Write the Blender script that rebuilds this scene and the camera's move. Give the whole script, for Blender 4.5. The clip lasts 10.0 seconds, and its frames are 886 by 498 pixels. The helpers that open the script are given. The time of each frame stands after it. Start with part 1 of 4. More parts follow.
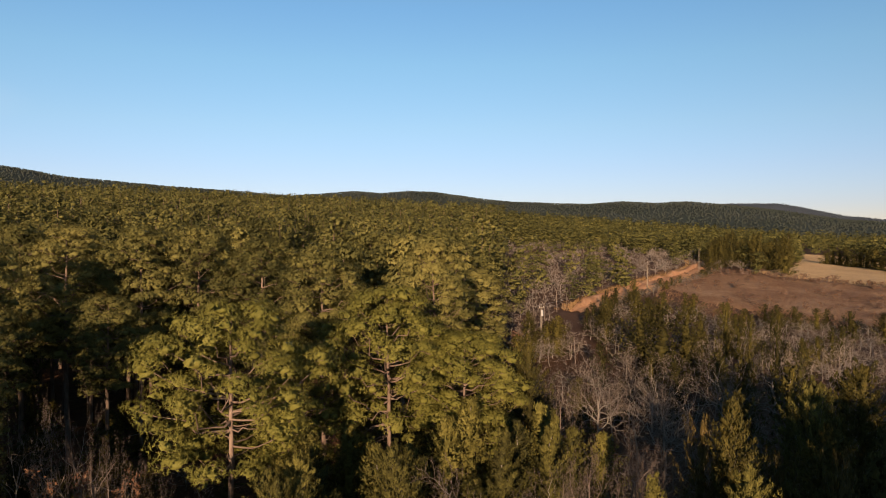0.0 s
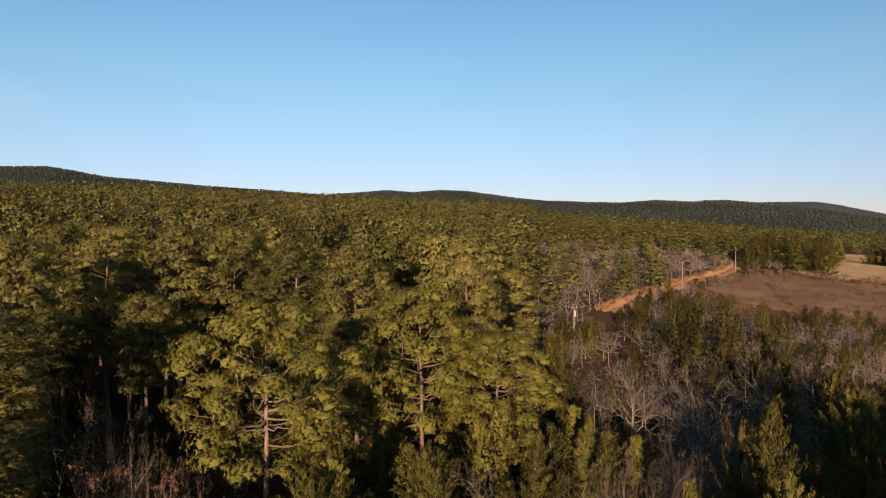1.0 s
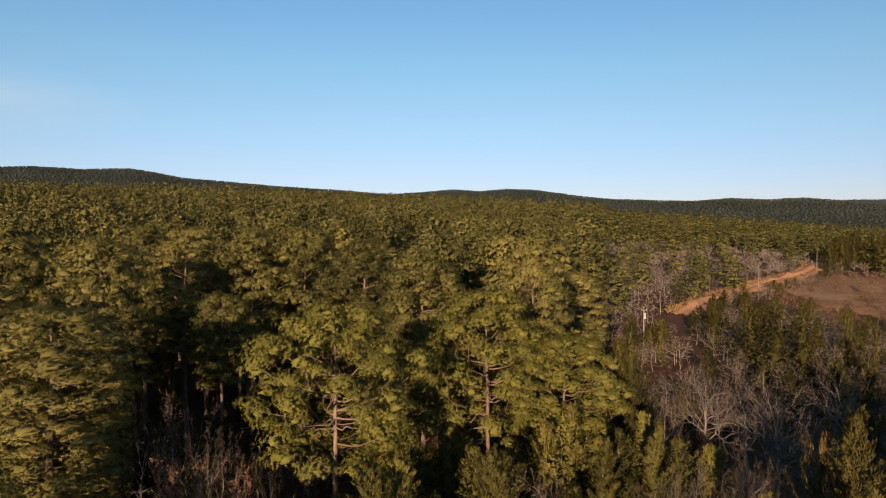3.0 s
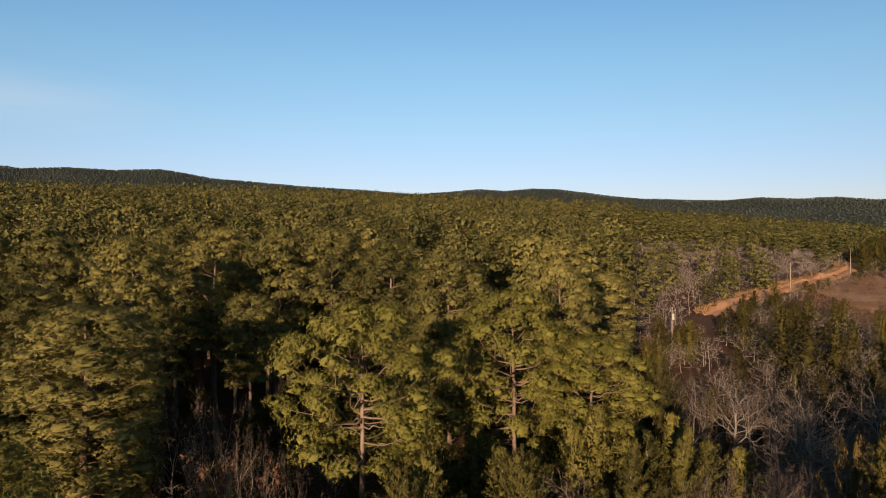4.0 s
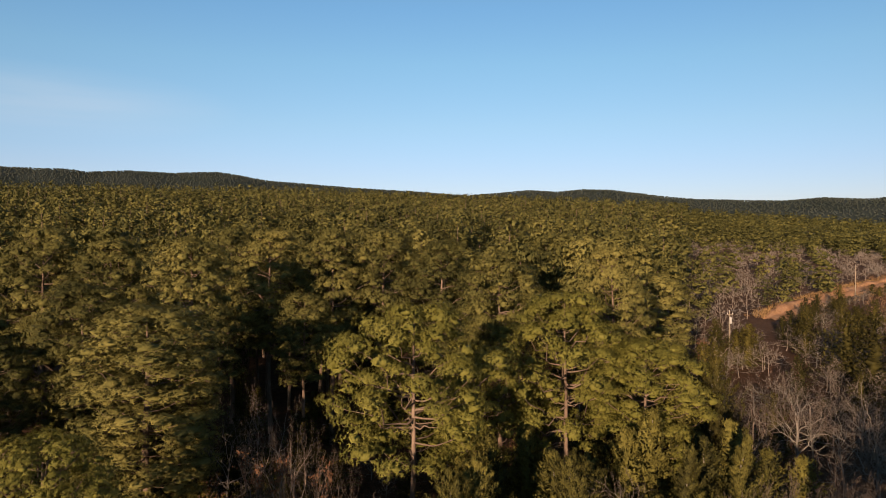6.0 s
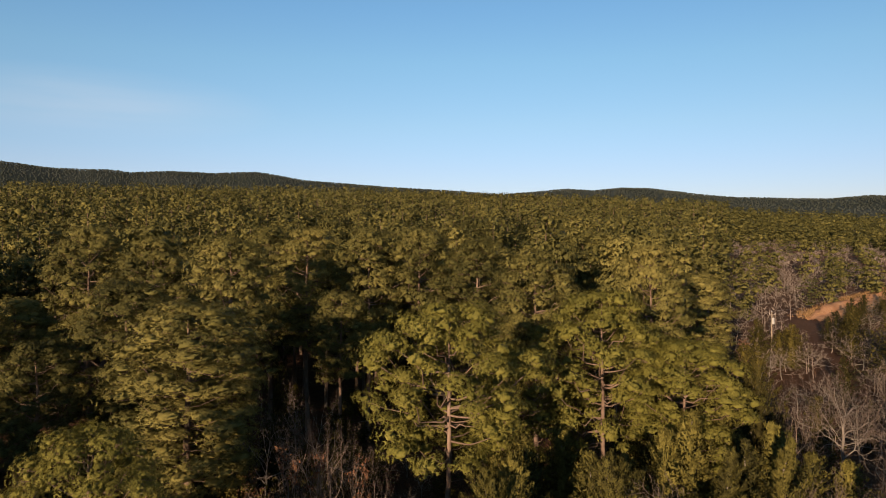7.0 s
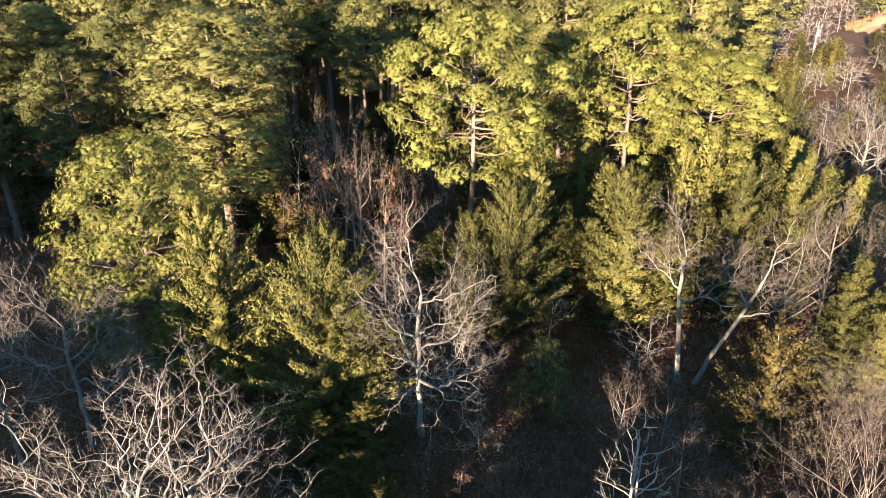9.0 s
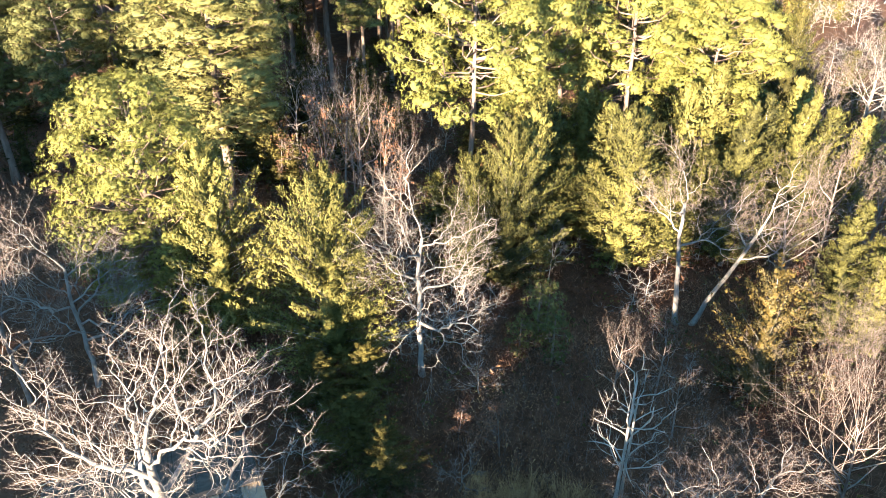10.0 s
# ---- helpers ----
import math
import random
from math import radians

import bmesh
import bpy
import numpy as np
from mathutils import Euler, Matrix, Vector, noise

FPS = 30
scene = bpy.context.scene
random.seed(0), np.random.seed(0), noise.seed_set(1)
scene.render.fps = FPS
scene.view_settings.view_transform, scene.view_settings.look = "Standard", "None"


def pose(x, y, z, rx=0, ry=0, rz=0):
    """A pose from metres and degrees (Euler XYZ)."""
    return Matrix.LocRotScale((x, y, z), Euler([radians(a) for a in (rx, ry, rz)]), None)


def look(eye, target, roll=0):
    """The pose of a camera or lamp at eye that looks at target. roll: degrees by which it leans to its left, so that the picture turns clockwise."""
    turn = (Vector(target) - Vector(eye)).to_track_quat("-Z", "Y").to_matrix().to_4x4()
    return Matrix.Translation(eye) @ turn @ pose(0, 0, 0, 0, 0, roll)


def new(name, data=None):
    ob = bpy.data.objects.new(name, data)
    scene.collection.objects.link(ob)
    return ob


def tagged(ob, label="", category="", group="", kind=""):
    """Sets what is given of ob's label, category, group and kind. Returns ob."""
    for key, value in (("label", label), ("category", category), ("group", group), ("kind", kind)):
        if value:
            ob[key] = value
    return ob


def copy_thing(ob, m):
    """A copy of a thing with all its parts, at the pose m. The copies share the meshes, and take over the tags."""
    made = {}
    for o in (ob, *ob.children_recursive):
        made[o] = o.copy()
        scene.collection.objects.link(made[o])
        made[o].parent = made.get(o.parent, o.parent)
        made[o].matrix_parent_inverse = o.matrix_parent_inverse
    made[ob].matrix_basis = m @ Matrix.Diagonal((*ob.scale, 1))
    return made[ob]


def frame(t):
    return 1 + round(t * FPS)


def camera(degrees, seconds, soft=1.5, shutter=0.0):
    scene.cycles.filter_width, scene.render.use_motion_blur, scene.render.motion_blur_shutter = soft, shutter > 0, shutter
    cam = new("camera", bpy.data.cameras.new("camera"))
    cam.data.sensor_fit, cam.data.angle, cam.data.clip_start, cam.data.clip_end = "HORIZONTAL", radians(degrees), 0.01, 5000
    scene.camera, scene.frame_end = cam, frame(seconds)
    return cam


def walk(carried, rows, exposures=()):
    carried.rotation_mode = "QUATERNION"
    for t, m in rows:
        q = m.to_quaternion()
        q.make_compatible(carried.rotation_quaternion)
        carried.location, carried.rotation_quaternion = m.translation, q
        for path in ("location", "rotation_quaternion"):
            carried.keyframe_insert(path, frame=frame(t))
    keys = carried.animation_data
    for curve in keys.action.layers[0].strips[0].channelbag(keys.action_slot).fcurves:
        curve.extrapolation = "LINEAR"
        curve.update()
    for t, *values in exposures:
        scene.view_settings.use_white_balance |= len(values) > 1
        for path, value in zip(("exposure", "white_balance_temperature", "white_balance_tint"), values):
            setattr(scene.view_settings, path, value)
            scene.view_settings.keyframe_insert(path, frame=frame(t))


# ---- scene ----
# ---------------------------------------------------------------- camera
cam = camera(64.7, 10.0, soft=0.7)
EYE = Vector((0.0, 0.0, 25.0))
# seconds, turn to the left, tilt, roll in degrees, and the small drift of the hover in metres
WALK = [(0.0, 0.0, -0.87, 0.12, .52, -.15, -.38), (0.5, 0.64, -0.9, 0.11, .45, -.12, -.34), (1.0, 2.59, -0.96, 0.07, .4, -.12, -.19),
        (1.5, 4.75, -1.0, 0.06, .42, -.18, -.04), (2.0, 6.27, -1.01, 0.03, .43, -.19, .06), (2.5, 7.24, -1.02, 0.03, .43, -.19, .09),
        (4.0, 10.12, -1.04, 0.02, .34, -.23, .11), (4.5, 11.55, -1.04, -0.01, .32, -.24, .1), (5.0, 12.16, -1.04, -0.06, .25, -.21, .12),
        (5.5, 12.96, -1.03, -0.05, .24, -.2, .1), (7.0, 17.13, -1.03, -0.01, .23, -.18, .06), (7.5, 18.3, -2.6, 0.0, .22, -.19, .0),
        (8.0, 19.25, -7.13, 0.03, .21, -.18, -.03), (8.5, 19.23, -14.36, 0.01, .18, -.17, -.1), (9.0, 19.11, -24.12, -0.05, .14, -.13, -.13)]
WALK += [(9.5, 19.09, -28.91, -0.13, .07, -.04, -.05), (10.0, 19.06, -29.08, -0.17, 0, 0, 0)]
walk(cam, [(t, pose(*(EYE + Vector(d)), 90 + p, r, y)) for t, y, p, r, *d in WALK],
     [(0.0, 1.33, 7550, 22), (3.5, 1.3, 7550, 21), (7.4, 1.27, 7500, 21), (8.0, 1.47, 7900, 21), (8.5, 2.0, 6850, 13), (8.8, 2.82, 6100, 9), (9.1, 3.6, 6000, 9), (9.6, 4.08, 5950, 9), (10.0, 4.32, 5950, 9)])

# ---------------------------------------------------------------- world and sun
SUN_AZ, SUN_EL = 187.0, 9.5          # clockwise from +y, degrees
world = bpy.data.worlds.new("sky")
scene.world = world
world.use_nodes = True
wn = world.node_tree
sky = wn.nodes.new("ShaderNodeTexSky")
sky.sky_type = 'NISHITA'
sky.sun_disc = False
sky.sun_elevation = radians(SUN_EL)
sky.sun_rotation = radians(-SUN_AZ)
sky.altitude = 200
sky.air_density, sky.dust_density, sky.ozone_density = 1.0, 0.04, 3.9
# a faint veil of cirrus low in the north-west
co, near, veil, streak, thin_, mixer = (wn.nodes.new("ShaderNode" + k) for k in ("TexCoord", "VectorMath", "MapRange", "TexNoise", "Mapping", "MixRGB"))
near.operation = 'DISTANCE'
near.inputs[1].default_value = (math.sin(radians(-44)) * .98, math.cos(radians(-44)) * .98, math.sin(radians(9.6)))
squash = wn.nodes.new("ShaderNodeMapping")
squash.inputs["Scale"].default_value = (1, 1, 5)
near.inputs[1].default_value[2] *= 5
wn.links.new(co.outputs["Generated"], squash.inputs[0])
wn.links.new(squash.outputs[0], near.inputs[0])
veil.inputs[1].default_value, veil.inputs[2].default_value, veil.inputs[3].default_value, veil.inputs[4].default_value = 0.02, 0.24, 0.27, 0.0
wn.links.new(near.outputs["Value"], veil.inputs[0])
thin_.inputs["Rotation"].default_value, thin_.inputs["Scale"].default_value = (0, radians(8), 0), (3, 3, 30)
wn.links.new(co.outputs["Generated"], thin_.inputs[0])
wn.links.new(thin_.outputs[0], streak.inputs[0])
streak.inputs["Scale"].default_value, streak.inputs["Detail"].default_value = 1.6, 4
amount = wn.nodes.new("ShaderNodeMath")
amount.operation = 'MULTIPLY'
wn.links.new(veil.outputs[0], amount.inputs[0])
wn.links.new(streak.outputs[0], amount.inputs[1])
wn.links.new(amount.outputs[0], mixer.inputs[0])
wn.links.new(sky.outputs[0], mixer.inputs[1])
mixer.inputs[2].default_value = (4.6, 4.9, 5.4, 1)
# pale towards the horizon, deeper above it; blue cut overhead to warm the shade
rise, tone, cast = wn.nodes.new("ShaderNodeSeparateXYZ"), wn.nodes.new("ShaderNodeValToRGB"), wn.nodes.new("ShaderNodeMixRGB")
wn.links.new(co.outputs["Generated"], rise.inputs[0])
wn.links.new(rise.outputs[2], tone.inputs[0])
for place, colour in ((.045, (.93, .83, 1.02)), (.095, (1.0, .9, 1.0)), (.155, (1.06, 1.02, .98)), (.24, (1.03, 1.14, 1.03)), (.31, (.93, 1.14, 1.08)), (.65, (1.1, 1.0, .72))):
    stop = tone.color_ramp.elements.new(place)
    stop.color = (*colour, 1)
tone.color_ramp.elements.remove(tone.color_ramp.elements[0])
tone.color_ramp.elements.remove(tone.color_ramp.elements[-1])
cast.blend_type = 'MULTIPLY'
cast.inputs[0].default_value = 1
wn.links.new(mixer.outputs[0], cast.inputs[1])
wn.links.new(tone.outputs[0], cast.inputs[2])
wn.links.new(cast.outputs[0], wn.nodes["Background"].inputs[0])
wn.nodes["Background"].inputs[1].default_value = 0.07
sun = new("sun", bpy.data.lights.new("sun", 'SUN'))
sun.data.energy, sun.data.angle, sun.data.color = 4.3, radians(0.5), (1.0, 0.785, 0.55)
sa, se = radians(SUN_AZ), radians(SUN_EL)
sun.matrix_world = look((math.sin(sa) * math.cos(se) * 200, math.cos(sa) * math.cos(se) * 200, math.sin(se) * 200), (0, 0, 0))


# ---------------------------------------------------------------- materials
def material(name, colors, rough=0.8, island=0.0, patch=0.1, patch_amount=0.5, grain=3.0, bump=0.0, bump_scale=8.0,
             translucent=0.0, stretch=(1, 1, 1), spec=0.2, metal=0.0, each=0.0):
    """Two-scale mix of colours: broad patches and fine grain in world space, with variation from piece to piece."""
    m = bpy.data.materials.new(name)
    m.use_nodes = True
    n, l = m.node_tree.nodes, m.node_tree.links
    bsdf = n["Principled BSDF"]
    geo = n.new("ShaderNodeNewGeometry")
    mp = n.new("ShaderNodeMapping")
    mp.inputs["Scale"].default_value = stretch
    l.new(geo.outputs["Position"], mp.inputs[0])
    big, fine = n.new("ShaderNodeTexNoise"), n.new("ShaderNodeTexNoise")
    big.inputs["Scale"].default_value, big.inputs["Detail"].default_value = patch, 2
    fine.inputs["Scale"].default_value, fine.inputs["Detail"].default_value = grain, 5
    l.new(mp.outputs[0], big.inputs[0])
    l.new(mp.outputs[0], fine.inputs[0])
    a = n.new("ShaderNodeMath")
    a.operation = 'MULTIPLY_ADD'
    l.new(big.outputs[0], a.inputs[0])
    a.inputs[1].default_value, a.inputs[2].default_value = patch_amount * 2, 0.5 - patch_amount
    b = n.new("ShaderNodeMath")
    b.operation = 'MULTIPLY_ADD'
    l.new(fine.outputs[0], b.inputs[0])
    b.inputs[1].default_value = 0.8
    l.new(a.outputs[0], b.inputs[2])
    c = n.new("ShaderNodeMath")
    c.operation = 'MULTIPLY_ADD'
    l.new(geo.outputs["Random Per Island"], c.inputs[0])
    c.inputs[1].default_value = island
    l.new(b.outputs[0], c.inputs[2])
    own, e = n.new("ShaderNodeObjectInfo"), n.new("ShaderNodeMath")
    e.operation = 'MULTIPLY_ADD'
    l.new(own.outputs["Random"], e.inputs[0])
    e.inputs[1].default_value = each
    l.new(c.outputs[0], e.inputs[2])
    d = n.new("ShaderNodeMath")
    d.operation = 'SUBTRACT'
    l.new(e.outputs[0], d.inputs[0])
    d.inputs[1].default_value = 0.4 + island / 2 + each / 2
    ramp = n.new("ShaderNodeValToRGB")
    while len(ramp.color_ramp.elements) < len(colors):
        ramp.color_ramp.elements.new(0.5)
    for i, (e, col) in enumerate(zip(ramp.color_ramp.elements, colors)):
        e.position, e.color = 0.15 + 0.7 * i / max(1, len(colors) - 1), (*col, 1)
    l.new(d.outputs[0], ramp.inputs[0])
    l.new(ramp.outputs[0], bsdf.inputs["Base Color"])
    bsdf.inputs["Roughness"].default_value = rough
    bsdf.inputs["Metallic"].default_value = metal
    bsdf.inputs["Specular IOR Level"].default_value = spec
    if bump:
        bn, tx = n.new("ShaderNodeBump"), n.new("ShaderNodeTexNoise")
        tx.inputs["Scale"].default_value, tx.inputs["Detail"].default_value = bump_scale, 6
        l.new(mp.outputs[0], tx.inputs[0])
        l.new(tx.outputs[0], bn.inputs["Height"])
        bn.inputs["Strength"].default_value, bn.inputs["Distance"].default_value = 0.8, bump
        l.new(bn.outputs[0], bsdf.inputs["Normal"])
    if translucent:
        tr, mix = n.new("ShaderNodeBsdfTranslucent"), n.new("ShaderNodeMixShader")
        l.new(ramp.outputs[0], tr.inputs[0])
        mix.inputs[0].default_value = translucent
        l.new(bsdf.outputs[0], mix.inputs[1])
        l.new(tr.outputs[0], mix.inputs[2])
        l.new(mix.outputs[0], n["Material Output"].inputs[0])
    return m


M_LITTER = material("leaf_litter", [(.028, .0115, .0055), (.06, .027, .013), (.105, .055, .029)], 0.95, patch=.05, patch_amount=.3, grain=1.3, bump=.15, bump_scale=4)
# distance haze is put into the next two colours, bluer for the farthest
M_HAZED_WOODED = material("hazed_far_woodland", [(.022, .03, .026), (.031, .039, .034), (.042, .05, .045)], 0.95, patch=.008, patch_amount=.5, grain=.08, spec=.05)
M_BLUE_HAZE = material("hazed_farthest_woodland", [(.04, .05, .062), (.05, .061, .075), (.062, .074, .09)], 0.95, patch=.004, patch_amount=.5, grain=.05, spec=.05)
M_STRAW = material("dry_grass", [(.3, .19, .095), (.45, .3, .155), (.56, .39, .215)], 0.95, patch=.03, patch_amount=.4, grain=.6, bump=1.2, bump_scale=2)
M_SCRUB = material("dead_scrub", [(.1, .052, .03), (.19, .105, .06), (.3, .195, .12)], 0.95, patch=.06, patch_amount=.5, grain=.8, bump=1.2, bump_scale=1.5)
M_CLAY = material("red_clay", [(.22, .1, .048), (.33, .17, .09), (.42, .25, .15)], 0.95, patch=.15, patch_amount=.4, grain=1.2, bump=.2, bump_scale=2)
M_PINE = material("pine_needles", [(.03, .032, .011), (.09, .086, .027), (.17, .151, .048)], 0.7, island=.15, patch=.11, patch_amount=.6, grain=1.6, translucent=.22, spec=.1, each=.3)
# the young pine's own colour, also a sunlit copy of the pine needles
M_YOUNG_SUNLIT = material("young_and_sunlit_needles", [(.06, .061, .016), (.116, .112, .026), (.172, .155, .042)], 0.65, island=.15, patch=.2, patch_amount=.3, grain=2.0, translucent=.22, spec=.1)
M_CEDAR = material("cedar_sprays", [(.027, .026, .009), (.074, .068, .018), (.142, .125, .033)], 0.75, island=.35, patch=.12, patch_amount=.5, grain=1.5, translucent=.22, spec=.1, each=.3)
M_OLIVE = material("dull_cedar_sprays", [(.016, .015, .005), (.042, .037, .01), (.088, .072, .018)], 0.75, island=.35, patch=.1, patch_amount=.6, grain=1.5, translucent=.22, spec=.1, each=.3)
M_BRONZE = material("bronzed_leaves", [(.021, .018, .005), (.05, .036, .008), (.098, .062, .013)], 0.65, island=.4, patch=.3, patch_amount=.4, grain=2, translucent=.08)
M_RUST = material("rusty_leaves", [(.07, .032, .018), (.125, .06, .032), (.18, .095, .052)], 0.8, island=.4, patch=.3, patch_amount=.3, grain=2, translucent=.2)
M_PINEBARK = material("pine_bark", [(.055, .037, .027), (.11, .077, .058), (.19, .14, .11)], 0.9, patch=.4, patch_amount=.4, grain=4, bump=.03, bump_scale=9, stretch=(1, 1, .35))
M_OAKBARK = material("grey_bark", [(.07, .06, .052), (.14, .122, .106), (.235, .212, .186)], 0.9, island=.2, patch=.25, patch_amount=.5, grain=5, bump=.015, bump_scale=12, stretch=(1, 1, .4))
M_TWIG = material("twig_bark", [(.052, .038, .031), (.105, .079, .065), (.185, .147, .124)], 0.9, island=.4, patch=.1, patch_amount=.5, grain=3)
M_OAKTWIG = material("grey_twig_bark", [(.075, .06, .05), (.145, .118, .1), (.235, .197, .17)], 0.9, island=.4, patch=.1, patch_amount=.5, grain=3)
M_SNAG = material("weathered_wood", [(.12, .1, .08), (.2, .17, .14), (.3, .26, .22)], 0.85, patch=.5, patch_amount=.4, grain=6, bump=.01, bump_scale=14, stretch=(1, 1, .3))
M_POLE = material("pole_wood", [(.13, .105, .08), (.2, .165, .125), (.27, .23, .18)], 0.85, patch=.3, grain=4, bump=.01, stretch=(1, 1, .2))
M_STEEL = material("grey_steel", [(.22, .22, .22), (.29, .29, .29), (.36, .36, .36)], 0.45, patch=1, grain=5, spec=.4)
M_WIRE = material("wire_metal", [(.08, .08, .08), (.12, .12, .12), (.16, .16, .16)], 0.5, patch=1, grain=3, spec=.4)
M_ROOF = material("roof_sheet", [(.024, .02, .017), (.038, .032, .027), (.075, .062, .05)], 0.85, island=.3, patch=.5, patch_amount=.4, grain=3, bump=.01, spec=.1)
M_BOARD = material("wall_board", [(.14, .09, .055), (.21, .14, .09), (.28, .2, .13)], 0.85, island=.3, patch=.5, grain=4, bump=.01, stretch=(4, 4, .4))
M_BRUSH = material("dry_brush", [(.036, .0145, .0075), (.096, .043, .023), (.2, .11, .06)], 0.95, island=.6, patch=.2, patch_amount=.6, grain=2)
M_GRASS = material("dead_grass", [(.15, .08, .034), (.28, .16, .07), (.42, .27, .13)], 0.9, island=.6, patch=.4, patch_amount=.4, grain=2)


# ---------------------------------------------------------------- the lay of the land
HILL_AZ = [-60, -49, -38, -30, -21, -12, -5, 5, 12, 20, 30, 45]
HILL_UP = [.060, .062, .067, .068, .066, .059, .054, .046, .037, .024, .010, .006]
SKY_AZ = [-80, -49.4, -46, -42.3, -41.2, -38.5, -35.2, -32.2, -30.5, -28.3, -21, -12.2, -7.2, -5, -2.8, -.7, 3.5, 5.5, 9.9, 11.7, 14.3, 16.9, 19.2, 22.6, 25.9, 30, 34, 60]
SKY_UP = [5.2, 5.13, 4.83, 4.82, 4.7, 4.92, 4.81, 5.02, 4.83, 4.42, 3.95, 3.42, 3.77, 3.65, 3.84, 3.76, 3.15, 2.94, 2.78, 2.73, 2.9, 2.73, 2.81, 2.45, 2.0, 1.3, 1.0, .9]
FAR_AZ = [-80, 14, 18, 22.6, 25.9, 27.9, 30, 32.3, 40, 80]
FAR_UP = [0, 1.5, 2.5, 2.61, 2.53, 2.04, 1.55, 1.27, 1.0, .9]


def ground_z(x, y):
    """Height of the land, for arrays of x and y."""
    x, y = np.asarray(x, float), np.asarray(y, float)
    r, az = np.hypot(x, y), np.degrees(np.arctan2(x, y))
    ahead = np.clip((125 - np.abs(az)) / 60, 0, 1)
    hill = (6.5 + 900 * np.interp(az, HILL_AZ, HILL_UP)) * np.clip((r - 90) / 810, 0, 1)
    ridge = 25 - 6.5 + 2300 * np.tan(np.radians(np.interp(az, SKY_AZ, SKY_UP)))
    far = 25 - 5 + 4300 * np.tan(np.radians(np.interp(az, FAR_AZ, FAR_UP)))
    s1 = np.clip((r - 1150) / 1150, 0, 1)
    s1 = s1 * s1 * (3 - 2 * s1)
    s2 = np.clip((r - 2300) / 900, 0, 1)
    s3 = np.clip((r - 3200) / 1100, 0, 1)
    s3 = s3 * s3 * (3 - 2 * s3)
    z = hill - 14 * np.clip((r - 900) / 300, 0, 1)
    z = z + (ridge - z) * s1
    z = z - ridge * .6 * s2
    z = z + (far - z) * s3
    bumps = np.sin(x * .045 + 1) * np.cos(y * .038) * .5 + np.sin(x * .013 + y * .017) * .8 * np.clip(r / 300, 0, 1)
    return z * ahead + bumps * np.clip((r - 15) / 60, 0, 1)


def polar(az, r):
    return r * math.sin(radians(az)), r * math.cos(radians(az))


# ---------------------------------------------------------------- mesh helpers
def mesh_of(name, V, F, *rest):
    """A mesh from arrays of points, triangles and, for foliage, the soft normals of its clumps; then a material and a flag for smooth faces."""
    N, (mat, *smooth) = (rest[0], rest[1:]) if isinstance(rest[0], np.ndarray) else (None, rest)
    V, F = np.asarray(V, np.float32).reshape(-1, 3), np.asarray(F, np.int32).reshape(-1, 3)
    me = bpy.data.meshes.new(name)
    me.vertices.add(len(V))
    me.vertices.foreach_set("co", V.ravel())
    me.loops.add(F.size)
    me.loops.foreach_set("vertex_index", F.ravel())
    me.polygons.add(len(F))
    me.polygons.foreach_set("loop_start", np.arange(0, F.size, 3, dtype=np.int32))
    me.polygons.foreach_set("loop_total", np.full(len(F), 3, np.int32))
    if N is not None or any(smooth):
        me.polygons.foreach_set("use_smooth", np.ones(len(F), bool))
    me.materials.append(mat)
    me.update(calc_edges=True)
    if N is not None:
        me.normals_split_custom_set_from_vertices(np.asarray(N, np.float32).reshape(-1, 3))
    return me


def merge(pieces):
    """Several arrays as one; normals are kept where every piece has them."""
    pieces = [p for p in pieces if len(p[0])]
    if not pieces:
        return np.zeros((0, 3)), np.zeros((0, 3), int)
    at = np.cumsum([0] + [len(p[0]) for p in pieces[:-1]])
    out = [np.concatenate([p[0] for p in pieces]), np.concatenate([p[1] + k for p, k in zip(pieces, at)])]
    if all(len(p) > 2 for p in pieces):
        out.append(np.concatenate([p[2] for p in pieces]))
    return tuple(out)


def part(name, arrays, mat, parent, label="", smooth=False):
    ob = new(name, mesh_of(name, *arrays, mat, smooth))
    ob.parent = parent
    return tagged(ob, label)


def part_bm(name, bm, mat, parent, label=""):
    me = bpy.data.meshes.new(name)
    bm.to_mesh(me)
    bm.free()
    me.materials.append(mat)
    ob = new(name, me)
    ob.parent = parent
    return tagged(ob, label)


def tube(P, R, sides):
    """A tapered tube along points P with radii R, as triangles; the end closes to a point."""
    P, R = np.asarray(P, float), np.asarray(R, float)
    T = np.gradient(P, axis=0)
    T /= np.linalg.norm(T, axis=1, keepdims=True) + 1e-9
    ref = np.where(np.abs(T[:, 2:3]) > .9, np.array([[1., 0, 0]]), np.array([[0, 0, 1.]]))
    U = np.cross(T, ref)
    U /= np.linalg.norm(U, axis=1, keepdims=True) + 1e-9
    W = np.cross(T, U)
    a = np.arange(sides) * 2 * np.pi / sides
    V = (P[:, None] + R[:, None, None] * (np.cos(a)[None, :, None] * U[:, None] + np.sin(a)[None, :, None] * W[:, None])).reshape(-1, 3)
    n = len(P)
    i, j = np.meshgrid(np.arange(n - 1), np.arange(sides), indexing='ij')
    q, k = i * sides + j, i * sides + (j + 1) % sides
    F = np.concatenate([np.stack([q, k, k + sides], -1).reshape(-1, 3), np.stack([q, k + sides, q + sides], -1).reshape(-1, 3)])
    return V, F


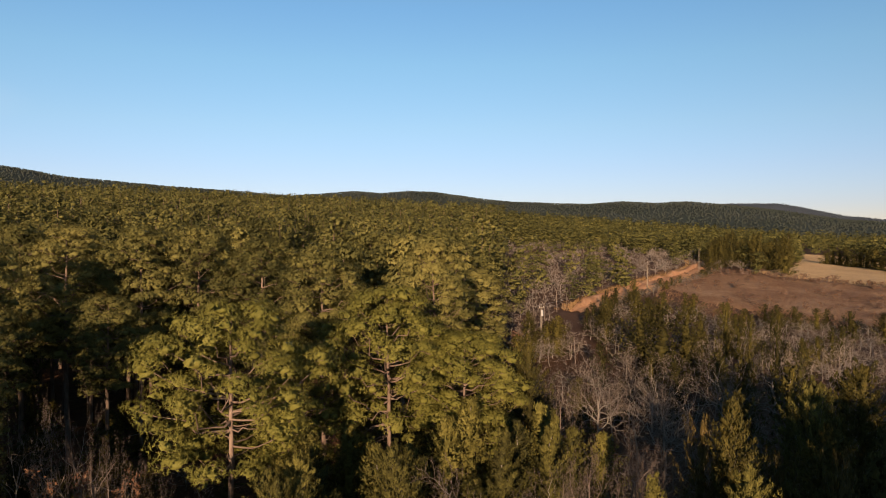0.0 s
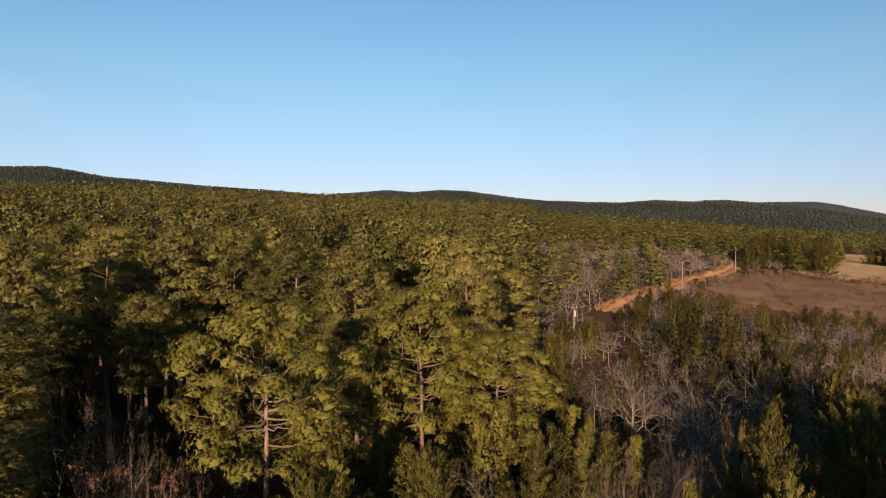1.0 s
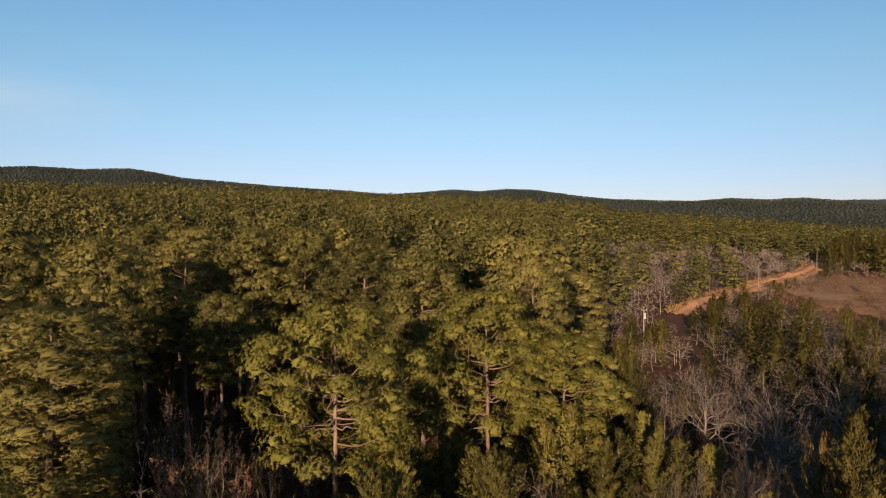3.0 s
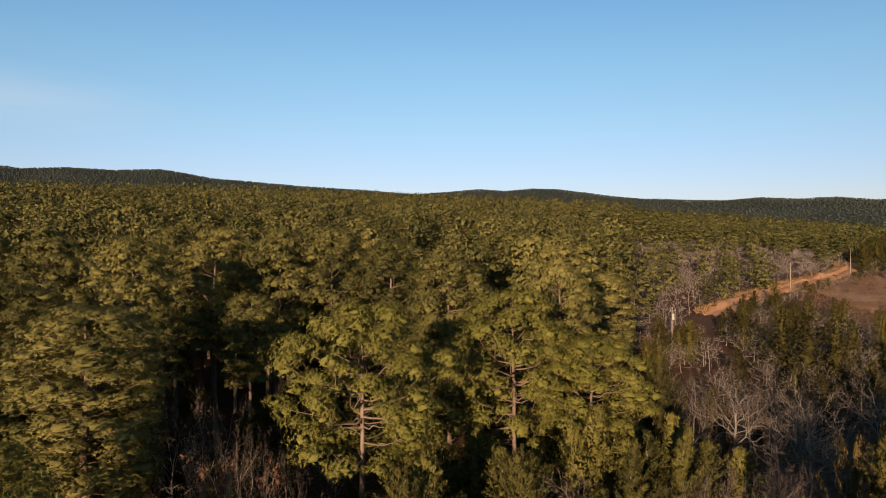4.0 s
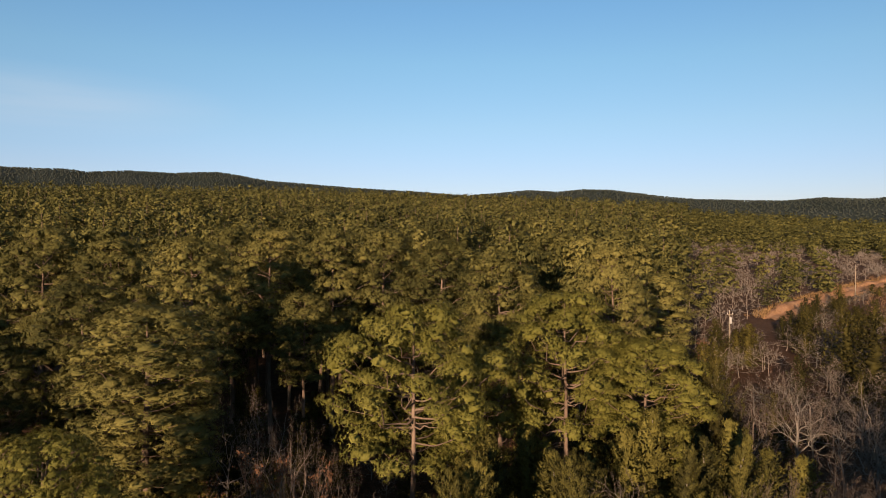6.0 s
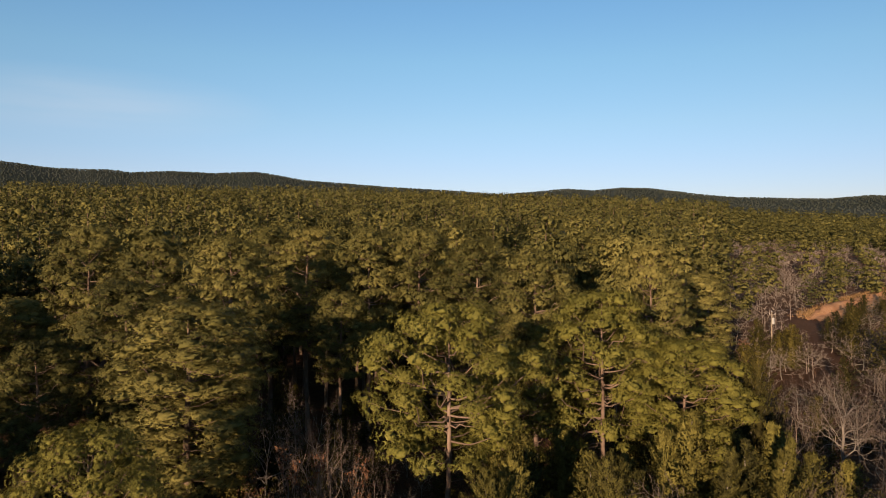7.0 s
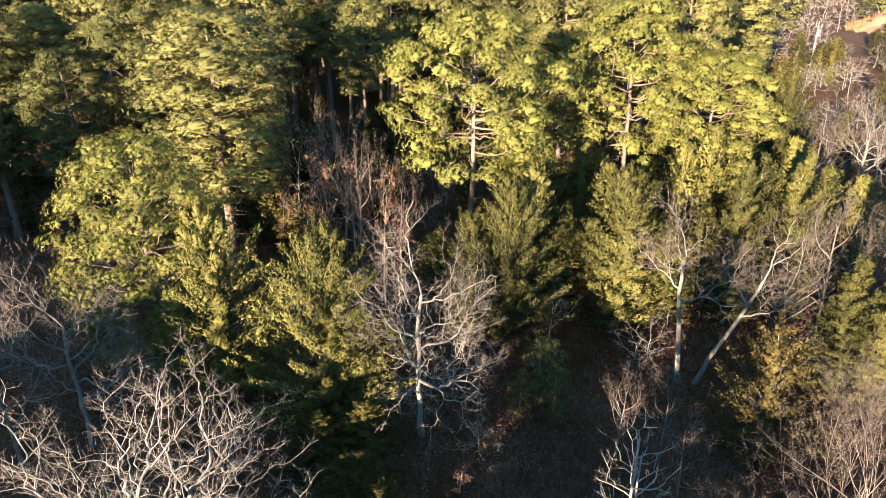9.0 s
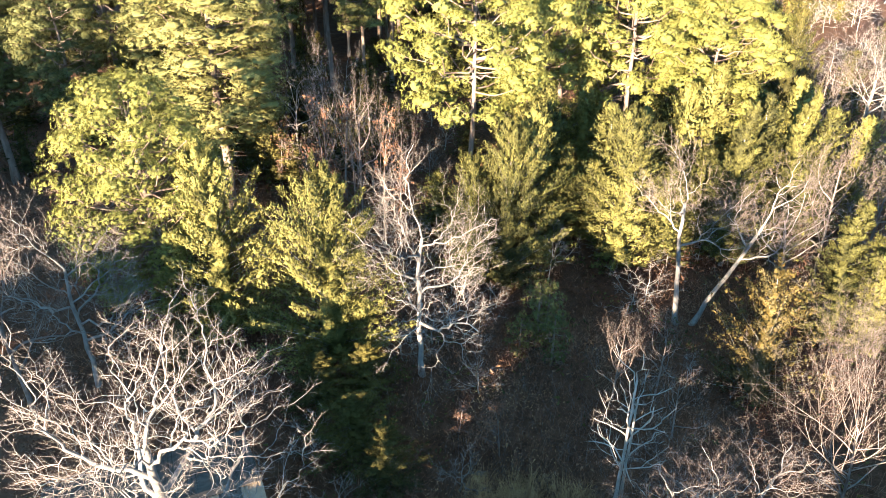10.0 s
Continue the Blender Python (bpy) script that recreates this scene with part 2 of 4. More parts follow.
def spikes(P, Q, w):
    """Thin three-sided tapering twigs from points P to points Q, w thick at the foot."""
    D = Q - P
    U = np.cross(D, np.array([.3, .5, .8]))
    U /= np.linalg.norm(U, axis=1, keepdims=True) + 1e-9
    W = np.cross(D, U)
    W /= np.linalg.norm(W, axis=1, keepdims=True) + 1e-9
    w = np.broadcast_to(np.asarray(w, float), (len(P),))[:, None]
    V = np.stack([P + U * w, P + (-.5 * U + .87 * W) * w, P + (-.5 * U - .87 * W) * w, Q], 1).reshape(-1, 3)
    k = np.arange(len(P))[:, None] * 4
    F = np.concatenate([k + np.array([[0, 1, 3]]), k + np.array([[1, 2, 3]]), k + np.array([[2, 0, 3]])])
    return V, F


def unit(v):
    return v / (np.linalg.norm(v, axis=-1, keepdims=True) + 1e-9)


def blades(p, n, lead, L, W, N=None):
    """Slim tapering triangles from p along lead, turned so that their outer face looks along n."""
    side = unit(np.cross(lead, n))
    V = np.stack([p - side * W * .5, p + side * W * .5, p + lead * L], -2).reshape(-1, 3)
    N = np.repeat((n if N is None else N)[..., None, :], 3, -2).reshape(-1, 3)
    return V, np.arange(len(V)).reshape(-1, 3), N


def leaves(rng, C, rad, n, length, width):
    """Loose leaves: n slim triangles on the skin of each clump C, of radii rad (one row a clump)."""
    m = len(C)
    d = unit(rng.normal(size=(m, n, 3)))
    p = C[:, None] + d * rad[:, None] * rng.uniform(.5, 1.05, (m, n, 1))
    s = rng.uniform(.6, 1.25, (m, n, 1))
    face = unit(d + rng.normal(size=(m, n, 3)) * .35)
    lead = rng.normal(size=(m, n, 3))
    return blades(p, face, unit(unit(lead - face * (lead * face).sum(-1, keepdims=True)) + d * .2), length * s, width * s)


OCTA = (np.array([[1, 0, 0], [-1, 0, 0], [0, 1, 0], [0, -1, 0], [0, 0, 1], [0, 0, -1.]]),
        np.array([[0, 2, 4], [2, 1, 4], [1, 3, 4], [3, 0, 4], [2, 0, 5], [1, 2, 5], [3, 1, 5], [0, 3, 5]]))
GOLD = 1.618
ICO = (unit(np.array([[-1, GOLD, 0], [1, GOLD, 0], [-1, -GOLD, 0], [1, -GOLD, 0], [0, -1, GOLD], [0, 1, GOLD], [0, -1, -GOLD], [0, 1, -GOLD],
                      [GOLD, 0, -1], [GOLD, 0, 1], [-GOLD, 0, -1], [-GOLD, 0, 1]])),
       np.array([[0, 11, 5], [0, 5, 1], [0, 1, 7], [0, 7, 10], [0, 10, 11], [1, 5, 9], [5, 11, 4], [11, 10, 2], [10, 7, 6], [7, 1, 8],
                 [3, 9, 4], [3, 4, 2], [3, 2, 6], [3, 6, 8], [3, 8, 9], [4, 9, 5], [2, 4, 11], [6, 2, 10], [8, 6, 7], [9, 8, 1]]))


def hearts(rng, C, rad, shape, size):
    """The dense inside of each clump: an uneven lump."""
    S, F = shape
    V = C[:, None] + S[None] * rad[:, None] * size * rng.uniform(.55, 1.25, (len(C), len(S), 1))
    N = unit(np.broadcast_to(S[None], V.shape) + rng.normal(size=V.shape) * .2)
    return V.reshape(-1, 3), (F[None] + (np.arange(len(C)) * len(S))[:, None, None]).reshape(-1, 3), N.reshape(-1, 3)


# ---------------------------------------------------------------- kinds of trees, as arrays
def pine_arrays(seed, H, foot, R, cover, lobe, tufts, needle, n, width, fine=True, core=.28, top=.35, flat=.6, gap=None):
    """Trunk, limbs and needles of a pine: bare lower bole, domed crown of rounded lobes, each set with bursts of needles.
    foot: where the crown starts; cover: how closely the lobes, of radius lobe, close the crown; tufts: bursts on a lobe;
    n: needle bundles in a burst; top: height of the widest place in the crown; gap: angle, lower and upper end of a side without boughs."""
    g = np.random.default_rng(seed)
    k = 12 if fine else 5
    u = np.linspace(0, 1, k)
    sway = np.cumsum(g.normal(size=(k, 2)) * .03 * H / k, 0)
    P = np.stack([sway[:, 0] - sway[0, 0], sway[:, 1] - sway[0, 1], u * H * .96], 1)
    r0 = .0105 * H + .03
    rr = r0 * (1 - u) ** .7 + .02
    rr[0] *= 1.35

    def stem(z):
        return np.array([np.interp(z, P[:, 2], P[:, j]) for j in range(3)])

    wood, C, rad, axis = [], [], [], []
    lop = g.uniform(.8, 1.14, (4, 9))
    many = int(cover * 1.7 * R * H * (1 - foot) / lobe ** 2)
    for i in range(many):
        v = ((i + g.uniform(0, .9)) / many) ** 1.08
        a = i * 2.4 + g.uniform(-.45, .45)
        if v < .16 and g.random() < .45:
            continue
        if gap and gap[1] < v < gap[2] and math.cos(a - gap[0]) > .9:
            continue
        wide = math.sqrt(max(.02, 1 - ((v - top) / (1.02 - top)) ** 2)) if v > top else .66 + .34 * v / top
        deep = g.uniform(.86, 1.0) if g.random() < .74 else g.uniform(.35, .75)
        L = max(0.0, R * wide * lop[int(v * 3.99), int(a / 6.283 * 9) % 9] * deep - lobe * .4)
        z = H * (foot + (1 - foot) * v) - lobe * .5 * v
        o = stem(max(.5, z - L * (.12 + .55 * v)))
        c = stem(min(z, H * .96)) + np.array([math.cos(a) * L, math.sin(a) * L, 0])
        if i % 3 == 0 and L > lobe:
            w = np.linspace(0, 1, 6)
            B = o + (c - o) * w[:, None] + np.array([0, 0, -.12 * L]) * np.sin(w * 3.14)[:, None] + g.normal(size=(6, 3)) * (.06 * L * w * (1 - w) * 4)[:, None]
            rb = (.026 + .014 * L) * (1 - .75 * w)
            if fine:
                wood.append(tube(B, rb, 5))
            elif i % 9 == 0:
                wood.append(tube(B[[0, 3, 5]], rb[[0, 3, 5]] * 1.2, 3))
        s = lobe * g.uniform(.65, 1.3)
        C.append(c + [0, 0, g.uniform(-.2, .3) * lobe])
        rad.append((s, s, s * flat * g.uniform(.8, 1.2)))
        axis.append(unit(c - stem(z - .3 * R * (v > .3))))
    C, rad, axis = np.array(C), np.array(rad), np.array(axis)
    if fine:
        q = np.repeat(C, 5, 0) + unit(g.normal(size=(len(C) * 5, 3))) * np.repeat(rad, 5, 0) * .9
        wood.append(spikes(np.repeat(C, 5, 0) - [0, 0, .3 * lobe], q, .013))
        for z in g.uniform(.35, 1.3, 16) * foot * H:
            a = g.uniform(0, 6.28)
            wood.append(spikes(stem(z)[None], (stem(z) + np.array([math.cos(a), math.sin(a), .15]) * g.uniform(.5, 2.2))[None], .028))
    m = len(C)
    d = unit(g.normal(size=(m, tufts, 3)))
    d[..., 2] = np.where(d[..., 2] < -.4, -d[..., 2] * .8, d[..., 2])
    d = unit(d)
    T = C[:, None] + d * rad[:, None] * g.uniform(.66, 1.06, (m, tufts, 1))
    face = unit(d[:, :, None] * .72 + axis[:, None, None] * .4 + unit(g.normal(size=(m, tufts, n, 3))) * .4)
    lead = g.normal(size=(m, tufts, n, 3)) + np.array([0, 0, .35])
    lead = unit(unit(lead - face * (lead * face).sum(-1, keepdims=True)) + d[:, :, None] * .22)
    soft = unit(face + lead * .2)
    s = g.uniform(.7, 1.2, (m, tufts, n, 1))
    crown = blades(np.broadcast_to(T[:, :, None], lead.shape) - lead * needle * .2, face, lead, needle * s, width * s, soft)
    return tube(P, rr, 8 if fine else 5), merge(wood), merge(([hearts(g, C, rad, ICO if fine else OCTA, core)] if core else []) + [crown])


def cedar_arrays(seed, H, R, plumes, n, length, width, blunt=.75, fine=True):
    """Trunk and feathery upswept plumes of a red cedar, each running out into a point."""
    g = np.random.default_rng(seed)
    u = np.linspace(0, 1, 6)
    P = np.stack([g.normal(size=6) * .02 * H * u, g.normal(size=6) * .02 * H * u, u * H * .95], 1)
    O, D, L = [], [], []
    lop = g.uniform(.62, 1.25, 7)
    for i in range(plumes):
        v = ((i + g.uniform(0, 1)) / plumes) ** 1.2
        a = i * 2.4 + g.uniform(-.5, .5)
        reach = R * (1 - v) ** blunt * (.62 + .38 * min(1, v * 4)) * lop[int(a / 6.283 * 7) % 7] * (g.uniform(.55, 1.0) if g.random() < .75 else g.uniform(1.0, 1.3)) + .1
        t = .25 + .75 * v + g.uniform(-.15, .3)
        d = np.array([math.cos(a) * math.cos(t), math.sin(a) * math.cos(t), math.sin(t)])
        l = reach / math.cos(t)
        z = H * (.06 + .9 * v) - reach * math.tan(t) * .7
        z = max(.04 * H, z)
        O.append([np.interp(z, P[:, 2], P[:, j]) for j in range(3)])
        D.append(d), L.append(l)
    for _ in range(2):
        O.append([P[-1, 0], P[-1, 1], H * .8]), D.append(unit(np.array([g.normal() * .12, g.normal() * .12, 1.]))), L.append(H * g.uniform(.17, .21))
    O, D, L = np.array(O), np.array(D), np.array(L)
    m = len(O)
    f = g.uniform(.12, 1, (m, n, 1)) ** .7
    e = g.normal(size=(m, n, 3))
    e = unit(e - D[:, None] * (e * D[:, None]).sum(-1, keepdims=True))
    e = unit(e + np.array([0, 0, .25]))
    thick = (.13 + .13 * np.minimum(L, 3.0))[:, None, None] * (1.08 - f) ** .55 * (1 if fine else 1.25)
    p = O[:, None] + D[:, None] * L[:, None, None] * f + e * thick * g.uniform(.55, 1.1, (m, n, 1))
    away = unit(D * np.array([1, 1, .3]))[:, None]
    face = unit(e * .6 + away * .6 + g.normal(size=e.shape) * .25)
    lead = D[:, None] * .9 + np.array([0, 0, .2]) + g.normal(size=e.shape) * .4
    lead = unit(unit(lead - face * (lead * face).sum(-1, keepdims=True)) + e * .3)
    soft = unit(face + lead * .15)
    s = g.uniform(.65, 1.3, (m, n, 1))
    crown = [blades(p, face, lead, length * s, width * s, soft)]
    for q in (.45, .72):
        c = O + D * (L * q)[:, None]
        w = .06 + .05 * np.minimum(L, 3.0) * (1.2 - q)
        crown.append(hearts(g, c, np.stack([w, w, w * 1.3], 1), OCTA, 1.0))
    v = (np.arange(14) + .5) / 14
    w = R * (1 - v) ** blunt * .2
    crown.append(hearts(g, np.stack([np.interp(v * H, P[:, 2], P[:, j]) for j in (0, 1)] + [H * (.1 + .78 * v)], 1), np.stack([w, w, w * 0 + H * .07], 1), ICO, 1.0))
    trunk = tube(P, (.012 * H + .03) * (1 - u) + .015, 6 if fine else 4)
    return merge([trunk] + ([spikes(O, O + D * (L * .97)[:, None], .006 + .003 * L)] if fine else [])), merge(crown)


def bare_arrays(seed, H, R, bole=.28, limbs=4, kids=(5, 5, 5), crook=.16, lift=.25, lean=0.0, thick=1.0, spread=1.0, fine=True, leader=.8, twig=.006):
    """Wood of a leafless broadleaf tree: crooked limbs that fork down to twigs. Returns limbs and twigs apart."""
    g = np.random.default_rng(seed)
    big, P0, Q0, W0 = [], [], [], []
    r0 = (.010 * H + .05) * thick

    def grow(o, d, L, r, level):
        k = ((9, 11, 6, 3, 3) if fine else (5, 5, 4, 3, 3))[min(level, 4)]
        pts, dd, bend = [o], d, np.zeros(3)
        for _ in range(k - 1):
            bend = .55 * bend + g.normal(size=3) * crook * (1.0 if level else .2)
            dd = unit(dd + bend + np.array([0, 0, lift * 2 / k * (level > 0)]))
            pts.append(pts[-1] + dd * L / (k - 1))
        pts = np.array(pts)
        tip = (.3 if leader else .62) if level == 0 else .16
        if level < len(kids) or fine:
            big.append(tube(pts, r * np.linspace(1, tip, k), (7, 6, 4, 3, 3)[min(level, 4)] if fine else max(3, 4 - level)))
        else:
            P0.append(pts[0]), Q0.append(pts[-1]), W0.append(max(r, twig * 1.5))
        if level > len(kids):
            return
        if level == len(kids):
            m = 5 if fine else 3
            for f in g.uniform(.2, 1, m):
                p = np.array([np.interp(f * (k - 1), np.arange(k), pts[:, j]) for j in range(3)])
                q = p + unit(unit(dd) + g.normal(size=3) * .7 + np.array([0, 0, .3])) * L * g.uniform(.3, .65)
                P0.append(p), Q0.append(q), W0.append(max(twig, min(.011, r * .5)))
            return
        m = limbs if level == 0 else kids[level - 1]
        for i in range(m):
            f = .3 + .7 * (i + g.uniform(.2, .8)) / m
            if level == 0:
                f = bole / leader + (1 - bole / leader) * (i + .4) / m if leader else .8 + .2 * i / m
            p = np.array([np.interp(f * (k - 1), np.arange(k), pts[:, j]) for j in range(3)])
            a = i * 2.4 + g.uniform(-.5, .5)
            side = unit(np.cross(dd, unit(np.array([math.cos(a), math.sin(a), .3]))))
            open_ = g.uniform(.45, .95) * spread if level or not leader else g.uniform(.95, 1.4) * spread * (1.1 - .5 * f)
            nd = unit(dd * math.cos(open_) + side * math.sin(open_) + np.array([0, 0, lift * .5 * (level > 0)]))
            nl = L * g.uniform(.34, .58) * (1.25 - .4 * f)
            if level == 0:
                nl = R * (1.35 - .65 * f) * g.uniform(.8, 1.15) if leader else (1 - bole) * H * g.uniform(.6, .85)
            grow(p, nd, nl, r * (1 - (1 - tip) * f) * (.7 if level == 0 else .64) * g.uniform(.75, 1.05), level + 1)

    grow(np.zeros(3), unit(np.array([lean, 0, 1.])), (leader or bole) * H, r0, 0)
    V, F = merge(big)
    tw = spikes(np.array(P0), np.array(Q0), np.array(W0))
    scale = np.array([1, 1, 1.])
    allv = np.concatenate([V, tw[0]])
    reach = np.percentile(np.hypot(allv[:, 0] - lean * allv[:, 2], allv[:, 1]), 97)
    scale[:2] = R / reach
    scale[2] = H / allv[:, 2].max()
    sw = min(1.6, max(.65, scale[0]))
    scale[:2] = sw
    return (V * scale, F), (tw[0] * scale, tw[1])


def oak_arrays(seed, H, R, bole, r0, limbs, rmin=.006, lift=.12, out=.12, lean=0.0, fork=.56, low=.55, tip=.004, far=1.0, stem=.62, kink=.09, twigs=4, keep=.82):
    """Wood of a gnarled leafless oak: every limb zigzags from fork to fork and frays out into twigs. Returns limbs and twigs apart."""
    g = np.random.default_rng(seed)
    big, small, P0, Q0, W0 = [], [], [], [], []
    up = np.array([0, 0, 1.])

    def fray(p, d, many, l):
        for _ in range(many):
            q = p + unit(d * .8 + g.normal(size=3) * .6 + up * .3) * g.uniform(.6, 1.3) * l
            P0.append(p), Q0.append(q), W0.append(tip)

    def grow(o, d, r, first):
        L = (.24 + .95 * (r / r0) ** .75) * g.uniform(.65, 1.35) * (1.4 if first else 1)
        mid = o + d * L * .5 + g.normal(size=3) * kink * L
        end = o + d * L + g.normal(size=3) * kink * .8 * L
        reach = math.hypot(end[0] - lean * end[2], end[1]) / R
        inside = reach ** 2 + max(0.0, (end[2] - bole * H) / (H * (1 - bole))) ** 2 < 1.0
        if r > .014 * far:
            big.append(tube([o - d * r * .4, mid, end], [r, r * .93, r * .84], 6 if r > .05 * far else 4 if far < 1.5 else 3))
        else:
            small.append(tube([o, end], [max(r, tip), max(r * .8, tip)], 3))
            if r < .011 * far:
                fray(mid, unit(end - o), 1, .4 * far)
        if r < rmin or not inside:
            fray(end, d, twigs, (.42 if r < .02 else .8) * far)
            fray(mid, d, 1, .4 * far)
            return
        ax = unit(np.cross(d, g.normal(size=3)))
        away = unit(np.array([end[0], end[1], 0.])) * out
        a, b = g.uniform(.15, .6), g.uniform(.6, 1.25)
        grow(end, unit(d * math.cos(a) - ax * math.sin(a) + up * lift + away), r * g.uniform(keep - .04, keep + .04), False)
        grow(end, unit(d * math.cos(b) + ax * math.sin(b) + up * lift + away), r * g.uniform(fork - .13, fork + .1), False)

    k = 9
    P = np.cumsum(np.vstack([[0, 0, 0], np.column_stack([g.normal(size=(k - 1, 2)) * .05 * H / k + np.array([lean * H * .8 / k, 0]), np.full(k - 1, H * stem / (k - 1))])]), 0)
    u = np.linspace(0, 1, k)
    rr = r0 * (1 - .5 * u)
    rr[0] *= 1.4
    big.append(tube(P, rr, 8 if far < 1.5 else 4))
    for i in range(limbs):
        f = bole / stem + (1 - bole / stem) * i / max(1, limbs - 1)
        o = np.array([np.interp(f, u, P[:, j]) for j in range(3)])
        a = i * 2.4 + g.uniform(-.4, .4)
        t = g.uniform(.1, .5) + low * (f - bole / stem) + (.5 if i == limbs - 1 else 0)
        grow(o, unit(np.array([math.cos(a) * math.cos(t), math.sin(a) * math.cos(t), math.sin(t)])), r0 * (1 - .5 * f) * g.uniform(.5, .72), True)
    return merge(big), merge(small + [spikes(np.array(P0), np.array(Q0), np.array(W0))])


# ---------------------------------------------------------------- things: one function a kind
def pine_tree(label, arrays, needles=M_PINE):
    t = tagged(new("pine_tree"), label, "pine tree", "pines of the wood")
    part("trunk", arrays[0], M_PINEBARK, t, smooth=True)
    tagged(part("branch_wood", arrays[1], M_PINEBARK, t), kind="stuff")
    tagged(part("crown", arrays[2], needles, t), kind="stuff")
    return t


def cedar_tree(label, arrays, sprays=M_CEDAR, name="cedar_tree", cat="cedar tree"):
    t = tagged(new(name), label, cat, "evergreens of the understorey")
    part("trunk", arrays[0], M_OAKBARK, t)
    tagged(part("crown", arrays[1], sprays, t), kind="stuff")
    return t


def bare_tree(label, arrays, bark=M_OAKBARK, twig=M_TWIG, name="bare_tree", cat="leafless tree"):
    t = tagged(new(name), label, cat, "leafless trees and bushes")
    part("trunk", arrays[0], bark, t, smooth=True)
    tagged(part("twig_wood", arrays[1], twig, t), kind="stuff")
    return t


def spot(az, r, turn=0, scale=1.0, tall=None):
    x, y = polar(az, r)
    m = pose(x, y, float(ground_z(x, y)) - .1, 0, 0, turn)
    return m @ Matrix.Diagonal((scale, scale, tall or scale, 1))


def put(ob, az, r, turn=0, scale=1.0, tall=None):
    """Sets a new thing down on the ground."""
    ob.matrix_basis = spot(az, r, turn, scale, tall)
    return ob


def again(ob, az, r, turn=0, scale=1.0, tall=None):
    """A copy of a thing, set down elsewhere at its own turn and size."""
    c = copy_thing(ob, Matrix())
    c.matrix_basis = spot(az, r, turn, scale, tall)
    return c


# ---------------------------------------------------------------- ground, one sheet to the horizon
def build_ground():
    rs = np.concatenate([[0], np.geomspace(4, 120, 34), np.arange(130, 1000, 15), np.arange(1000, 4900, 60)])
    az = np.concatenate([np.arange(-60, 45, .75), np.arange(45, 300, 5)])
    A, Rr = np.meshgrid(np.radians(az), rs[1:], indexing='ij')
    X, Y = Rr * np.sin(A), Rr * np.cos(A)
    Z = ground_z(X, Y)
    far = np.clip((Rr - 1200) / 600, 0, 1)
    g = np.random.default_rng(5)
    Z = Z + far * g.normal(size=Z.shape) * 1.2
    V = np.concatenate([[[0, 0, 0]], np.stack([X, Y, Z], -1).reshape(-1, 3)])
    na, nr = A.shape
    i, j = np.meshgrid(np.arange(na), np.arange(nr - 1), indexing='ij')
    q, k = 1 + i * nr + j, 1 + ((i + 1) % na) * nr + j
    F = np.concatenate([np.stack([q, q + 1, k + 1], -1).reshape(-1, 3), np.stack([q, k + 1, k], -1).reshape(-1, 3)])
    ii = np.arange(na)
    F = np.concatenate([F, np.stack([np.zeros(na, int), 1 + ii * nr, 1 + ((ii + 1) % na) * nr], 1)])
    F = F[:, ::-1]
    me = mesh_of("ground", V, F, M_LITTER, True)
    # land past 1000 m and 3200 m takes the haze-tinted colours
    me.materials.append(M_HAZED_WOODED)
    me.materials.append(M_BLUE_HAZE)
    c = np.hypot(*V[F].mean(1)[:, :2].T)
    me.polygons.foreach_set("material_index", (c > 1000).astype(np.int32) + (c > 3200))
    tagged(new("ground", me), "brown leaf-littered woodland floor rising to wooded hills", "ground", kind="structure")


build_ground()


def patch(name, label, cat, corners, mat, lift, step=6.0, rough=.15, seed=1):
    """A sheet of other ground inside a polygon of (azimuth, distance) corners, laid on the land."""
    C = np.array([polar(a, r) for a, r in corners])
    lo, hi = C.min(0), C.max(0)
    gx, gy = np.arange(lo[0], hi[0] + step, step), np.arange(lo[1], hi[1] + step, step)
    X, Y = np.meshgrid(gx, gy, indexing='ij')
    inside = np.zeros(X.shape, bool)
    for (x1, y1), (x2, y2) in zip(C, np.roll(C, -1, 0)):
        cross = ((y1 > Y) != (y2 > Y)) & (X < (x2 - x1) * (Y - y1) / (y2 - y1 + 1e-9) + x1)
        inside ^= cross
    g = np.random.default_rng(seed)
    Z = ground_z(X, Y) + np.where(inside, lift + g.normal(size=X.shape) * rough * .3, -1.0)
    keep = inside[:-1, :-1] | inside[1:, :-1] | inside[:-1, 1:] | inside[1:, 1:]
    n = X.shape[1]
    i, j = np.nonzero(keep)
    q = i * n + j
    F = np.concatenate([np.stack([q, q + n, q + n + 1], 1), np.stack([q, q + n + 1, q + 1], 1)])
    return tagged(new(name, mesh_of(name, np.stack([X, Y, Z], -1).reshape(-1, 3), F, mat, True)), label, cat, kind="structure")


FIELD = [(24, 350), (26.5, 337), (30, 338), (34, 318), (41, 330), (41, 480), (33, 520), (29.5, 600), (27.2, 600), (27, 470), (25.8, 400), (24, 372)]
SCRUB = [(17.6, 258), (19.5, 240), (24, 222), (30, 212), (42, 205), (42, 320), (34, 320), (30, 340), (26.5, 339), (22.8, 350), (20.3, 332)]
patch("field", "pale straw-coloured mown winter hayfield beside the woods", "field", FIELD, M_STRAW, .45)
patch("scrub_ground", "reddish-brown overgrown clearing of dead weeds", "clearing", SCRUB, M_SCRUB, .4)

# red clay road with a cut bank on its uphill side
ROAD = [(5.5, 118), (8.3, 140), (10.0, 163), (11.5, 188), (13.6, 220), (15.2, 244), (17.0, 276), (18.7, 308), (19.8, 332), (20.5, 365), (20.2, 410)]


